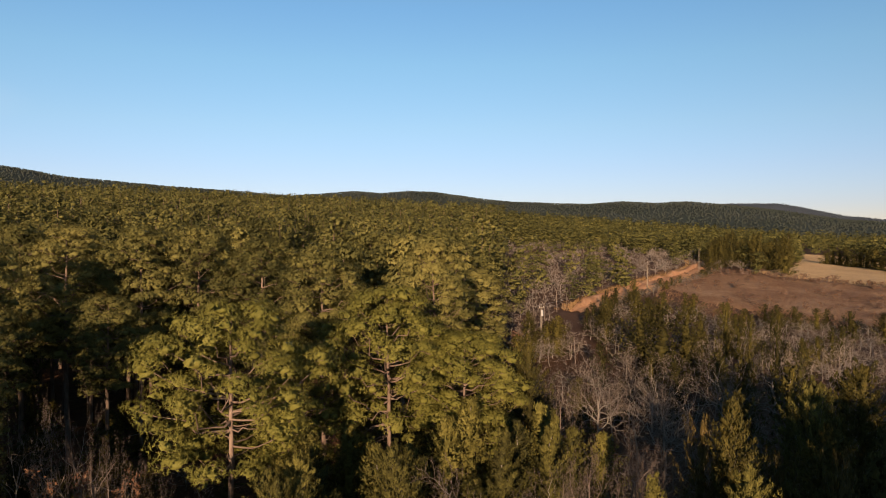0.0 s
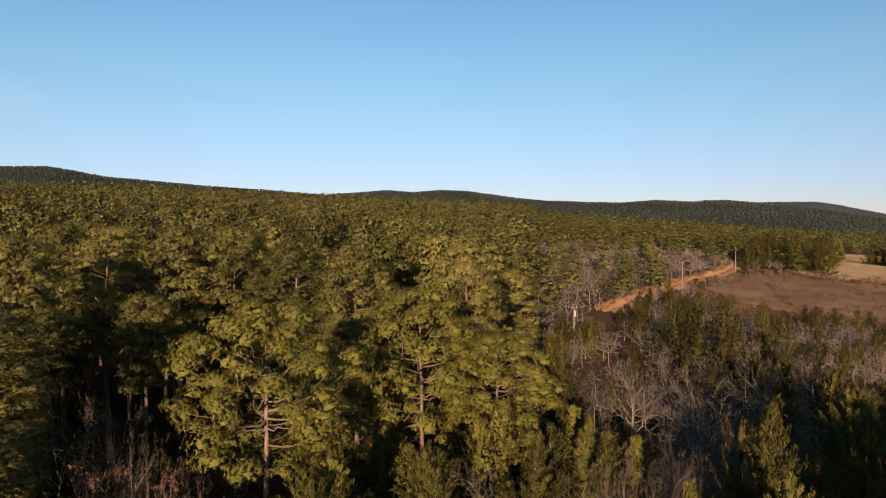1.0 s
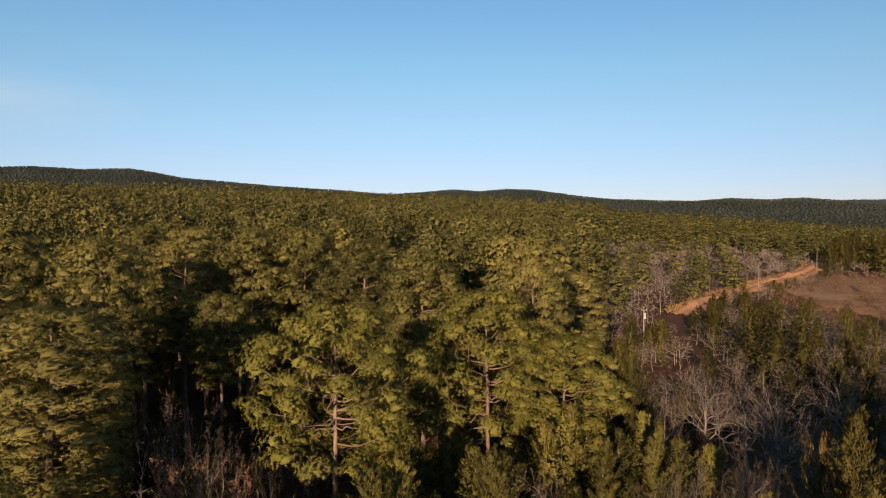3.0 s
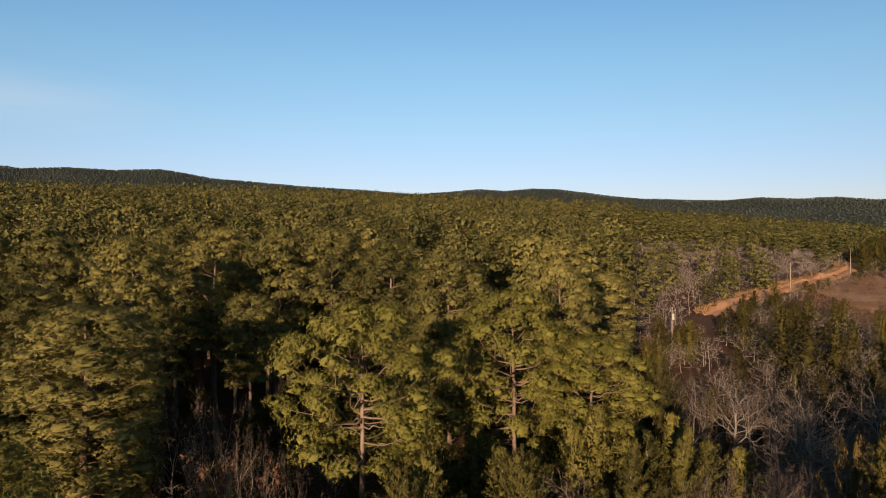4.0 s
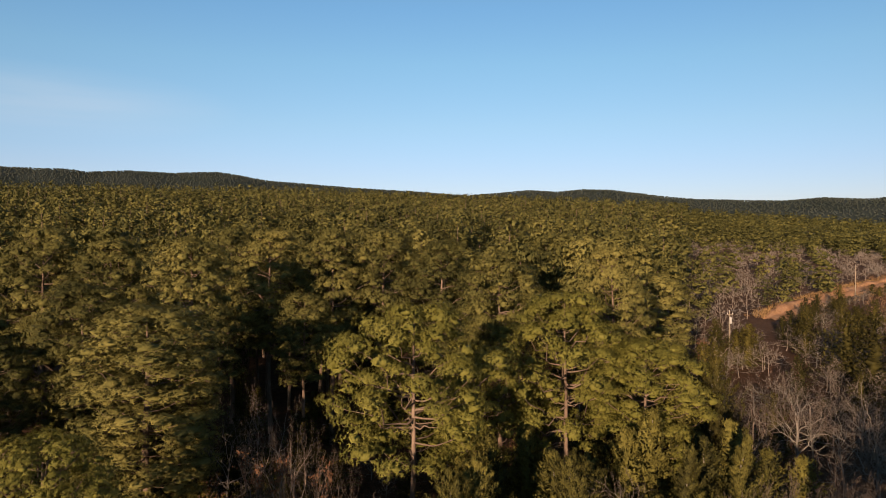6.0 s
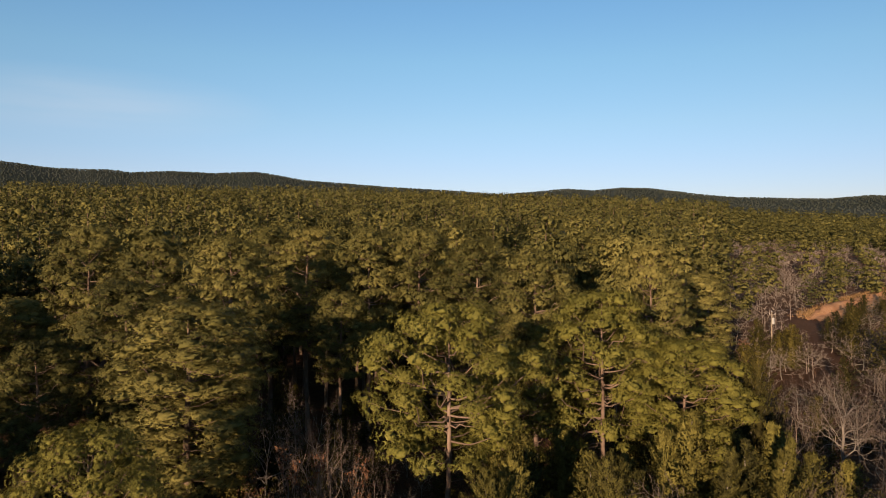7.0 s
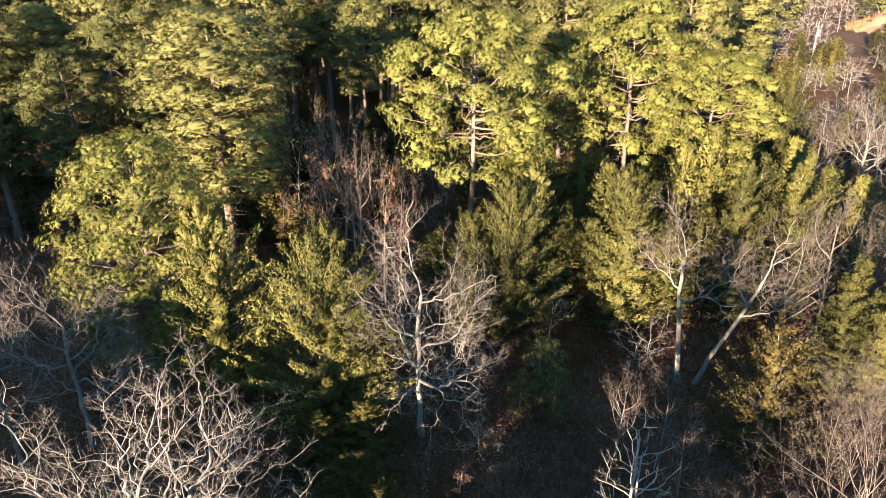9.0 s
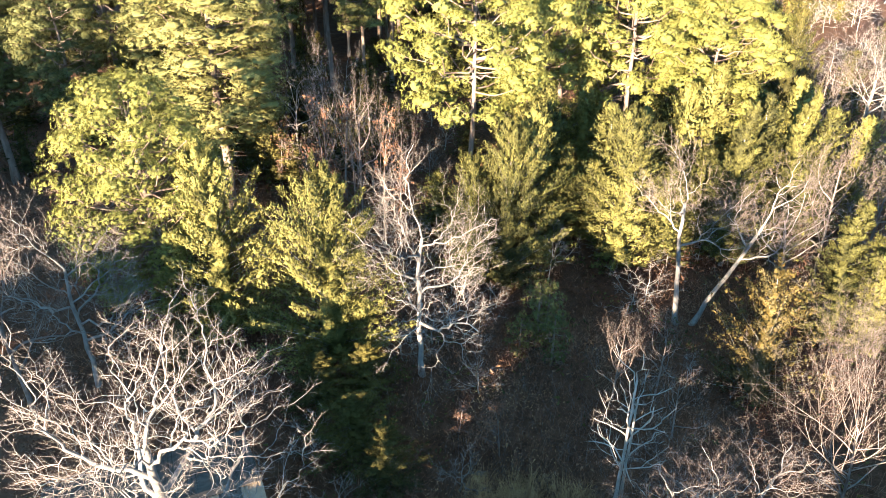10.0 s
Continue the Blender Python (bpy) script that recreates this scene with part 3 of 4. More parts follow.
def road_strip(name, label, cat, across, mat, first=0):
    C = np.array([polar(a, r) for a, r in ROAD[first:]])
    t = np.linspace(0, len(C) - 1, 90)
    K = np.stack([np.interp(t, np.arange(len(C)), C[:, j]) for j in range(2)], 1)
    for _ in range(4):
        K[1:-1] = (K[:-2] + 2 * K[1:-1] + K[2:]) / 4
    T = unit(np.gradient(K, axis=0))
    N = np.stack([-T[:, 1], T[:, 0]], 1)
    g = np.random.default_rng(8)
    lumps = np.convolve(g.normal(size=len(K) + 4), [.2, .25, .25, .2, .1], 'valid') * .8
    V = []
    for d, h in across:
        p = K + N * (d + g.normal(size=(len(K), 1)) * .25)
        V.append(np.column_stack([p, ground_z(p[:, 0], p[:, 1]) + h + g.normal(size=len(K)) * .08 * (h > .5) + (h > .5) * lumps]))
    V = np.stack(V, 1)
    m, n = V.shape[:2]
    i, j = np.meshgrid(np.arange(m - 1), np.arange(n - 1), indexing='ij')
    q = i * n + j
    F = np.concatenate([np.stack([q, q + n, q + n + 1], -1).reshape(-1, 3), np.stack([q, q + n + 1, q + 1], -1).reshape(-1, 3)])
    return tagged(new(name, mesh_of(name, V, F, mat, True)), label, cat, kind="structure")


road_strip("road", "narrow unpaved red clay road through the trees", "dirt road", [(-1.9, -.5), (-1.5, .42), (0, .55), (1.6, .42), (2.4, .4)], M_CLAY, 3)
road_strip("road_bank", "raw orange clay cut bank beside the road", "earth bank", [(2.2, .35), (2.7, .75), (3.3, 1.2), (4.0, 1.35), (5.4, -.5)], M_CLAY, 3)

# ---------------------------------------------------------------- the near pines
# each row: azimuth, distance, height, crown radius, where the crown starts, seed
PINES = [(-16.7, 50, 20.6, 6.7, .44, 11), (-4.0, 62, 20.8, 6.2, .36, 12), (-9.3, 76, 24.0, 4.8, .5, 13), (-14.2, 82, 25.1, 5.0, .42, 14),
         (-23.2, 84, 25.7, 5.0, .46, 15), (-19.0, 86, 26.1, 5.2, .47, 16), (-28.0, 85, 25.9, 5.4, .44, 17), (-34.3, 70, 25.1, 5.0, .3, 18)]
LABELS = ["tall pine with a broad rounded green crown and pinkish trunk", "tall pine with dense olive-green needle pads over a pale trunk",
          "slender pine with a long bare trunk and high flat-layered crown"]
fine_pines = []
for az, r, h, rad, foot, seed in PINES:
    big = rad > 4.5
    arr = pine_arrays(seed, h, foot, rad, 1.75 if big else 1.45, 1.2, 84 if big else 62, .29 if big else .3, 9 if big else 8, .05 if big else .066, core=.45, top=.45 if big else .55, gap={11: (3.62, .1, .42), 12: (2.69, .12, .4)}.get(seed))
    # the two big pines (seeds 11, 12) get sunlight put into their needle colour
    fine_pines.append(put(pine_tree(LABELS[0 if big else 1 + (foot > .39)], arr, M_YOUNG_SUNLIT if seed in (11, 12) else M_PINE), az, r, seed * 40))
# azimuth, distance, turn, scale, height scale, model
for az, r, turn, s, tall, k in [(-39.4, 80, 40, 1.0, .96, 6), (-41.5, 65, 100, .95, .86, 3), (-47.5, 60, 10, .7, .68, 4), (-48.8, 76, 200, .9, .75, 6),
                                (-0.8, 96, 70, .95, .92, 2), (3.3, 95, 150, 1.05, .82, 7), (2.1, 63, 250, .9, .8, 1), (-37.4, 54, 60, 1.3, .82, 7),
                                (-44.0, 90, 300, 1.0, 1.0, 5), (-31.0, 92, 20, 1.0, 1.0, 4), (-52.5, 68, 130, 1.0, .85, 7), (-25.5, 74, 75, .8, .8, 2), (-11.0, 60, 200, .7, .74, 1), (-.4, 72, 30, .8, .95, 5)]:
    again(fine_pines[k], az, r, turn, s, tall)
young = put(pine_tree("bushy young pine with bright yellow-green needles to the ground", pine_arrays(31, 15.5, .1, 5.0, 1.9, .85, 56, .22, 11, .038, core=.25, top=.45, flat=.75), M_YOUNG_SUNLIT), -44.2, 40)
sapling = put(pine_tree("young pine sapling with tufted green needles in the shade", pine_arrays(33, 4.6, .15, 1.3, .5, .34, 10, .26, 12, .03, core=0, flat=.9)), -9.6, 33.5)
again(sapling, -7.9, 32, 190, .9, .8), again(sapling, -11.2, 32.5, 290, .8, .62), again(sapling, -8.7, 34.5, 30, .9, .9)

# ---------------------------------------------------------------- the near cedars
CED = "feathery yellow-green red cedar with an uneven pointed crown"
cedars = [cedar_tree(CED, cedar_arrays(41, 12.0, 4.8, 170, 190, .2, .075, .5)), cedar_tree(CED, cedar_arrays(42, 12.0, 4.4, 135, 150, .2, .075, .6)),
          cedar_tree(CED, cedar_arrays(43, 12.0, 3.4, 115, 150, .2, .075, .85)), cedar_tree("dull olive red cedar with an uneven feathery crown", cedar_arrays(44, 14.0, 4.6, 130, 140, .21, .078, .75), M_OLIVE)]
for c, row in zip(cedars, [(-29.7, 32.5, 20), (-3.0, 44, 50), (9.6, 50, 0, 1, 1.05), (23.0, 48, 10, 1, 1.05)]):
    put(c, *row)
# low k=3 cedars at -25 to -32: darker sprays put deep shade into their colour
for k, az, r, turn, s, tall in [(1, -39.2, 36, 30, 1.1, 1.05), (2, 5.7, 47, 70, 1, 1), (3, -28.4, 25, 140, .7, .27), (3, -25.6, 22.6, 20, .5, .3), (3, -31.5, 28.5, 250, .6, .28), (3, -27.0, 29, 310, .55, .26), (1, -11.6, 43, 200, 1.0, .98), (0, -13.2, 40, 100, .8, .98),
                                (0, -16.2, 40, 250, .7, .8), (2, 14.9, 40, 40, 1, .8), (3, 7.5, 70, 90, 1, 1.05), (3, 29.9, 45, 180, 1, 1.05),
                                (2, 17.7, 40, 120, .95, .98), (1, 24.7, 39, 300, .9, 1.08), (0, 28.5, 62, 10, .85, 1.15), (3, 31.6, 64, 75, 1.1, 1.08)]:
    again(cedars[k], az, r, turn, s, tall)
bronze = put(cedar_tree("spreading evergreen bush with bronze-yellow winter leaves", cedar_arrays(51, 8.5, 3.8, 90, 110, .15, .07, .45), M_BRONZE, "evergreen_bush", "bush"), 10.6, 33, 0, 1, .95)
for az, r, turn, s, tall in [(30.5, 42, 80, .6, 1.6), (21.0, 50, 200, .6, 1.5), (-44, 33, 20, .5, .5), (26.5, 47, 30, .6, 1.4)]:
    again(bronze, az, r, turn, s, tall)

# ---------------------------------------------------------------- the near leafless trees
OAK = "leafless oak with crooked pale grey limbs and fine twigs"
oaks = [put(bare_tree(OAK, oak_arrays(61, 14.0, 4.3, .27, .17, 10, rmin=.0075, lift=.16, fork=.52, keep=.85, twigs=3, kink=.12), M_OAKBARK, M_OAKTWIG), -21.1, 30.5),
        put(bare_tree("leafless oak with a forked pale trunk and bony limbs", oak_arrays(62, 13.4, 3.6, .42, .17, 4, lift=.2, low=1.4, lean=-.05), M_OAKBARK), 3.0, 38.3),
        put(bare_tree("leafless oak leaning over with one long pale trunk", oak_arrays(63, 11.6, 4.4, .42, .16, 4, lift=.1, lean=.3, low=1.0), M_OAKBARK), 4.4, 38.6),
        put(bare_tree("wide leafless oak with twisted white-lit limbs over a shed roof", oak_arrays(64, 15.0, 6.6, .36, .25, 7, rmin=.0095, lift=.14, out=.05, low=.9, kink=.15, fork=.5, keep=.86, twigs=3), M_OAKBARK, M_OAKTWIG), -48.4, 18.0),
        put(bare_tree("leafless fan-shaped tree with many slender pinkish branches", bare_arrays(65, 11.0, 5.6, .08, 17, (8, 6, 4), .09, .28, thick=.5, leader=.4, spread=.95, twig=.004), M_TWIG), 20.3, 27.3, 0, 1.12)]
thin = [bare_tree("slim leafless young tree with pinkish upright branches", bare_arrays(66, 12.0, 3.4, .12, 11, (6, 4, 4), .13, .6, thick=.7, leader=.55), M_TWIG),
        bare_tree("slim leafless young tree with grey upright branches", bare_arrays(67, 12.0, 5.4, .2, 10, (5, 4, 3), .24, .22, thick=.8, leader=.5))]
put(thin[0], -56.5, 35, 0, 1.15)
again(oaks[0], -51.2, 35, 70, .85, .85)
put(thin[1], 13.0, 82, 0, 1.0, 1.1)
for k, az, r, turn, s, tall in [(1, -31.3, 62, 20, .8, 1.1), (0, -22.8, 50, 60, .8, .85),
                                (0, -24.6, 52, 120, .8, .75), (0, -26.2, 47, 10, 1.0, 1.12), (1, -27.6, 54, 300, .8, 1.3), (0, -29.2, 52, 75, .8, 1.2), (1, 16.0, 78, 80, 1, 1.06), (1, 19.6, 80, 190, 1, 1.0), (1, 21.5, 90, 260, .95, 1.05),
                                (0, 9.9, 64, 10, .8, 1.15), (1, 25.9, 95, 30, 1.1, 1.1), (1, 25.1, 66, 100, .8, 1.0), (1, 29.7, 90, 330, 1.05, 1.08)]:
    again(thin[k], az, r, turn, s, tall)
for k, az, r, turn, s, tall in [(0, 12.8, 46, 210, 1.0, 1.03), (0, 15.9, 48, 300, 1.0, 1.0), (1, 10.4, 44, 140, .9, .93), (0, -1.5, 30, 40, .55, .5), (0, 2.5, 31, 140, .6, .5), (0, 4.8, 28, 240, .5, .45),
                                (1, 14.0, 88, 30, 1.0, 1.0), (1, 17.0, 92, 310, 1.0, 1.0),
                                (1, 22.5, 84, 65, 1.0, 1.05), (1, 27.2, 86, 155, 1.0, 1.0), (1, 10.8, 90, 225, .95, 1.0), (1, 32.0, 84, 15, 1.0, 1.0)]:
    again(thin[k], az, r, turn, s, tall)
again(oaks[1], 6.6, 20, 40, .8, .6), again(oaks[1], 12.0, 20.5, 160, .9, .64), again(oaks[2], 9.0, 18.7, 250, .7, .62)
again(oaks[0], 18.0, 68, 100, .9, .95), again(oaks[1], 13.2, 70, 30, 1.1, 1.1), again(oaks[4], 17.5, 55, 60, .7, 1.0), again(oaks[4], 21.5, 66, 160, .75, 1.1)
snag = bare_tree("dead broken snag with bleached stubby limbs", oak_arrays(71, 8.4, 1.7, .25, .085, 11, rmin=.008, lift=.4, fork=.48, stem=.85, twigs=3), M_SNAG, M_SNAG, "dead_snag", "dead tree")
put(snag, .5, 23)
again(snag, 1.0, 23.5, 140, .9, .8)
rusty = bare_tree("small young oak still holding rusty brown leaves", bare_arrays(72, 9.0, 2.4, .2, 10, (5, 4, 3), .12, .3, thick=.7), M_TWIG, M_TWIG, "young_oak", "young tree")
g = np.random.default_rng(73)
tips = rusty.children[1].data
tv = np.array([v.co for v in tips.vertices])[3::4]
tv = tv[g.random(len(tv)) < .3]
tagged(part("crown", leaves(g, tv, np.full((len(tv), 3), .12), 2, .2, .12), M_RUST, rusty, "rusty withered leaves"), kind="stuff")
put(rusty, -29.0, 46, 0, .9, 1.3)
for az, r, turn, s, tall in [(-26.8, 48, 90, .9, 1.2), (-24.4, 46.5, 230, .9, 1.15), (-33.0, 58, 200, .8, .7), (-36, 50, 10, .7, .6), (6.5, 112, 40, 1.2, 1.0), (-12.6, 24.6, 30, .5, .42), (-17.2, 25.6, 150, .4, .3)]:
    again(rusty, az, r, turn, s, tall)

# ---------------------------------------------------------------- the woods beyond
def clear_of(x, y, margin=6.0):
    """True where neither road, field nor clearing lies."""
    ok = np.ones(len(x), bool)
    C = np.array([polar(a, r) for a, r in ROAD[2:]])
    for (x1, y1), (x2, y2) in zip(C[:-1], C[1:]):
        dx, dy = x2 - x1, y2 - y1
        t = np.clip(((x - x1) * dx + (y - y1) * dy) / (dx * dx + dy * dy), 0, 1)
        ok &= np.hypot(x - x1 - t * dx, y - y1 - t * dy) > margin
    for poly in (FIELD, SCRUB):
        C = np.array([polar(a, r) for a, r in poly])
        inside = np.zeros(len(x), bool)
        for (x1, y1), (x2, y2) in zip(C, np.roll(C, -1, 0)):
            inside ^= ((y1 > y) != (y2 > y)) & (x < (x2 - x1) * (y - y1) / (y2 - y1 + 1e-9) + x1)
        ok &= ~inside
    return ok


def scatter(seed, r1, r2, a1, a2, step):
    """Jittered places between two distances and two azimuths."""
    g = np.random.default_rng(seed)
    k = np.arange(-r2, r2, step)
    X, Y = np.meshgrid(k, k)
    X, Y = X.ravel() + g.uniform(-.45, .45, X.size) * step, Y.ravel() + g.uniform(-.45, .45, X.size) * step
    r, a = np.hypot(X, Y), np.degrees(np.arctan2(X, Y))
    keep = (r > r1) & (r < r2) & (a > a1) & (a < a2)
    X, Y = X[keep], Y[keep]
    gap = np.sin(X * .11 + 2) * np.sin(Y * .093) + .6 * np.sin(X * .23 - Y * .19)
    ok = clear_of(X, Y) & ((gap < .68) | (g.random(len(X)) < .3))
    return g, X[ok], Y[ok]


def leafless_share(x, y):
    """Share of broadleaf trees: high along the road and beside the clearing, low on the slopes."""
    r, a = np.hypot(x, y), np.degrees(np.arctan2(x, y))
    belt = np.clip(1.5 - np.abs(a - 14) / 9, 0, 1) * np.clip((470 - r) / 120, 0, 1)
    west = .6 * np.clip((-36 - a) / 8, 0, 1) * np.clip((r - 95) / 40, 0, 1) * np.clip((310 - r) / 60, 0, 1)
    return np.clip(.06 + 1.3 * belt + west, 0, .92)


CAP_AZ = [7, 9, 11, 14, 17, 20, 24, 30, 38]
CAP_FALL = [.05, .115, .102, .08, .073, .08, .09, .096, .096]


def height_cap(az, r):
    """Tallest growth that still leaves the road, clearing and field in sight from above."""
    x, y = polar(az, r)
    beyond = r > np.interp(az, [a for a, _ in ROAD], [q for _, q in ROAD]) and az < 20.2
    if az < 7 or beyond or r > 345:
        return 40.0
    return 25 - r * float(np.interp(az, CAP_AZ, CAP_FALL)) - float(ground_z(x, y)) + .8


pine_models = [pine_tree(LABELS[1 + (i % 2)], pine_arrays(81 + i, 21 + i % 3, (.36, .45, .28, .4, .33)[i], (5.0, 4.4, 5.4, 4.6, 5.2)[i], 1.15, 1.5, 38, .52, 3, .36, False, .45, (.5, .6, .4, .55, .45)[i])) for i in range(5)]
bare_models = [bare_tree(OAK, oak_arrays(91 + i, 10, 4.8, .12, .1, 8, rmin=.02, lift=.15, low=.8, tip=.015, far=1.5, stem=.34, twigs=5), M_OAKBARK, M_OAKTWIG) for i in range(3)]
cedar_models = [cedar_tree("dull olive red cedar with an uneven feathery crown", cedar_arrays(95 + i, 11, 4.2, 66, 24, .36, .2, .6, False), M_OLIVE) for i in range(2)]
bright_cedar = put(cedar_tree(CED, cedar_arrays(98, 11, 3.4, 100, 44, .28, .12, .7, False)), -8.4, 46, 0, .9, .75)
for i, ob in enumerate(pine_models + bare_models + cedar_models):
    put(ob, -55 + i * 2.2, 98 + (i * 7) % 13, i * 50)
g, X, Y = scatter(101, 90, 165, -56, 36, 7.2)
share = leafless_share(X, Y)
belt = []
for x, y, s in zip(X, Y, share):
    kind = g.random()
    az, r = math.degrees(math.atan2(x, y)), math.hypot(x, y)
    low = .8 if az > 1 else 1.0
    west = az < -36 and r > 96 and g.random() < .5
    cap = height_cap(az, r)
    if cap < 2.5:
        continue
    if kind < s or (cap < 15 and kind < .5):
        belt.append((x, y, min(cap / 10, g.uniform(.85, 1.2))))
    elif az > 8 and g.random() < .55:
        belt.append((x, y, min(cap / 10, g.uniform(.8, 1.1))))
    elif kind < s + .15 + .25 * (az > 3) or cap < 15 or az > 8 or west:
        again(cedar_models[g.integers(2)], az, r, g.uniform(0, 360), g.uniform(.6, 1.0), min(cap / 11, g.uniform(.6, 1.1)))
    else:
        again(pine_models[g.integers(5)], az, r, g.uniform(0, 360), g.uniform(.75, 1.2), g.uniform(.66, 1.12) * low)


def oak_arrays_of(tree):
    """Points and triangles of a built tree's wood."""
    out = []
    for ob in tree.children:
        V, F = np.empty(len(ob.data.vertices) * 3), np.empty(len(ob.data.loops), int)
        ob.data.vertices.foreach_get("co", V)
        ob.data.loops.foreach_get("vertex_index", F)
        out.append((V.reshape(-1, 3), F.reshape(-1, 3)))
    return merge(out)


def joined(arrays, X, Y, g, lo, hi, heights=None):
    """Many trees of one kind as one set of arrays."""
    V, F = arrays[:2]
    n = len(X)
    a, s, t = g.uniform(0, 6.283, n), g.uniform(.8, 1.25, n), g.uniform(lo, hi, n)
    t = t if heights is None else heights
    z = ground_z(X, Y) - .2

    def turned(W, s, t):
        ca, sa_ = (np.cos(a) * s)[:, None], (np.sin(a) * s)[:, None]
        return np.stack([W[None, :, 0] * ca - W[None, :, 1] * sa_, W[None, :, 0] * sa_ + W[None, :, 1] * ca, W[None, :, 2] * t[:, None]], -1)

    W = (turned(V, s, t) + np.stack([X, Y, z], 1)[:, None]).reshape(-1, 3)
    F = (F[None] + (np.arange(n) * len(V))[:, None, None]).reshape(-1, 3)
    return (W, F) if len(arrays) < 3 else (W, F, turned(arrays[2], np.ones(n), np.ones(n)).reshape(-1, 3))


belt = np.array(belt)
wood = []
for i in range(3):
    b = belt[i::3]
    wood.append(joined(oak_arrays_of(bare_models[i]), b[:, 0], b[:, 1], np.random.default_rng(105 + i), .8, 1.2, b[:, 2]))
tagged(new("leafless_woods", mesh_of("leafless_woods", *merge(wood), M_OAKTWIG)), "pale leafless trees along the clay road", "woodland", kind="stuff")


def woods(seed, r1, r2, step, pine_spec, bare_spec, a1=-54, a2=37, trunks=True):
    """A stretch of woodland as joined crowns, boles and leafless wood."""
    g, X, Y = scatter(seed, r1, r2, a1, a2, step)
    cap = np.array([height_cap(math.degrees(math.atan2(x, y)), math.hypot(x, y)) for x, y in zip(X, Y)])
    X, Y = X[cap > 14], Y[cap > 14]
    leafless = g.random(len(X)) < leafless_share(X, Y)
    needles, boles, twigs = [], [], []
    east = np.degrees(np.arctan2(X, Y)) > 5
    for i, spec in enumerate(pine_spec * 2):
        low = i >= len(pine_spec)
        if low:
            spec = (spec[0] * .68, .06, spec[2] * .9, *spec[3:])
        t, b, c = pine_arrays(seed + i, *spec)
        k = np.nonzero(~leafless & (east == low))[0][i % len(pine_spec)::len(pine_spec)]
        needles.append(joined(c, X[k], Y[k], np.random.default_rng(seed + i), .58, 1.18))
        if trunks and not low:
            boles.append(joined(t, X[k], Y[k], np.random.default_rng(seed + i), .58, 1.18))
    sel = np.nonzero(leafless)[0]
    for i, spec in enumerate(bare_spec):
        big, tw = oak_arrays(seed + 20 + i, *spec)
        k = sel[i::len(bare_spec)]
        twigs.append(joined(merge([big, tw]), X[k], Y[k], np.random.default_rng(seed + 9 + i), .8, 1.15))
    tagged(new("pine_woods", mesh_of("pine_woods", *merge(needles), M_PINE)), "dense olive-green pine woods climbing the slope", "woodland", kind="stuff")
    if trunks:
        tagged(new("pine_boles", mesh_of("pine_boles", *merge(boles), M_PINEBARK)), "pale straight pine trunks inside the woods", "tree trunks", kind="stuff")
    if bare_spec:
        tagged(new("leafless_woods", mesh_of("leafless_woods", *merge(twigs), M_OAKTWIG)), "grey-brown leafless broadleaf woods", "woodland", kind="stuff")


woods(201, 165, 300, 6.6, [(20, .34, 4.4, 1.0, 1.9, 13, .9, 1, .6, False, .5, .55), (22, .4, 4.3, 1.0, 1.9, 13, .9, 1, .6, False, .5, .55), (19, .26, 4.9, 1.0, 1.9, 13, .9, 1, .6, False, .5, .55)],
      [(12, 5.0, .1, .09, 8, .025, .15, .12, 0, .54, .9, .028, 1.9, .3, .09, 5), (11, 4.6, .1, .09, 8, .025, .15, .12, 0, .54, .9, .028, 1.9, .3, .09, 5)])
woods(301, 300, 600, 8.6, [(20, .3, 4.4, .85, 2.4, 9, 1.4, 1, .95, False, .5, .55), (22, .34, 4.3, .85, 2.4, 9, 1.4, 1, .95, False, .5, .55), (18, .22, 4.9, .85, 2.4, 9, 1.4, 1, .95, False, .5, .55)], [(12, 5.2, .08, .12, 7, .045, .15, .12, 0, .54, .8, .055, 2.6, .25, .09, 5)])
woods(401, 600, 1080, 9.6, [(20, .35, 4.3, .6, 2.7, 5, 2.0, 1, 1.5, False, 0), (22, .4, 4.2, .6, 2.7, 5, 2.0, 1, 1.5, False, 0), (18, .3, 4.6, .6, 2.7, 5, 2.0, 1, 1.5, False, 0)], [], trunks=False)


# far trees share the haze-tinted colour of the land under them
def far_woods(seed, r1, r2, a1, a2, step, mat=M_HAZED_WOODED):
    g, X, Y = scatter(seed, r1, r2, a1, a2, step)
    c = np.array([[0, 0, 5.0], [0, 0, 8.0]])
    arrays = joined(merge([hearts(g, c, np.array([[3.2, 3.2, 3.4], [2.2, 2.2, 2.6]]), OCTA, 1.0), leaves(g, c, np.array([[3.4, 3.4, 3.6], [2.4, 2.4, 2.8]]), 2, 2.2, 1.5)]), X, Y, g, .35, .6)
    tagged(new("far_woods", mesh_of("far_woods", *arrays, mat)), "dark distant woods covering the ridge, tinted blue-grey for haze", "woodland", kind="stuff")


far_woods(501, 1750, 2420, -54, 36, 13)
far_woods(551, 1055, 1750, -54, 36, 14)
far_woods(601, 3600, 4400, 12, 38, 26, M_BLUE_HAZE)

# azimuth, distance, turn, spread, height of single cedars farther off
for az, r, turn, s, tall in [(32.5, 44, 220, 1, 1.2), (23.6, 58, 190, .85, 1.2), (6.7, 75, 260, 1.2, 1.2), (17.6, 122, 80, 1.7, 1.15), (19.4, 128, 10, 1.5, 1.05),
                             (16.0, 126, 55, 1.6, 1.1), (26.8, 72, 30, 1.2, 1.2), (33.8, 55, 330, 1.2, 1.2), (30.3, 78, 300, 1.2, 1.1), (4.0, 66, 35, 1.0, 1.1), (-.3, 58, 85, 1.0, .8)]:
    again(cedar_models[turn % 2], az, r, turn, s, tall)

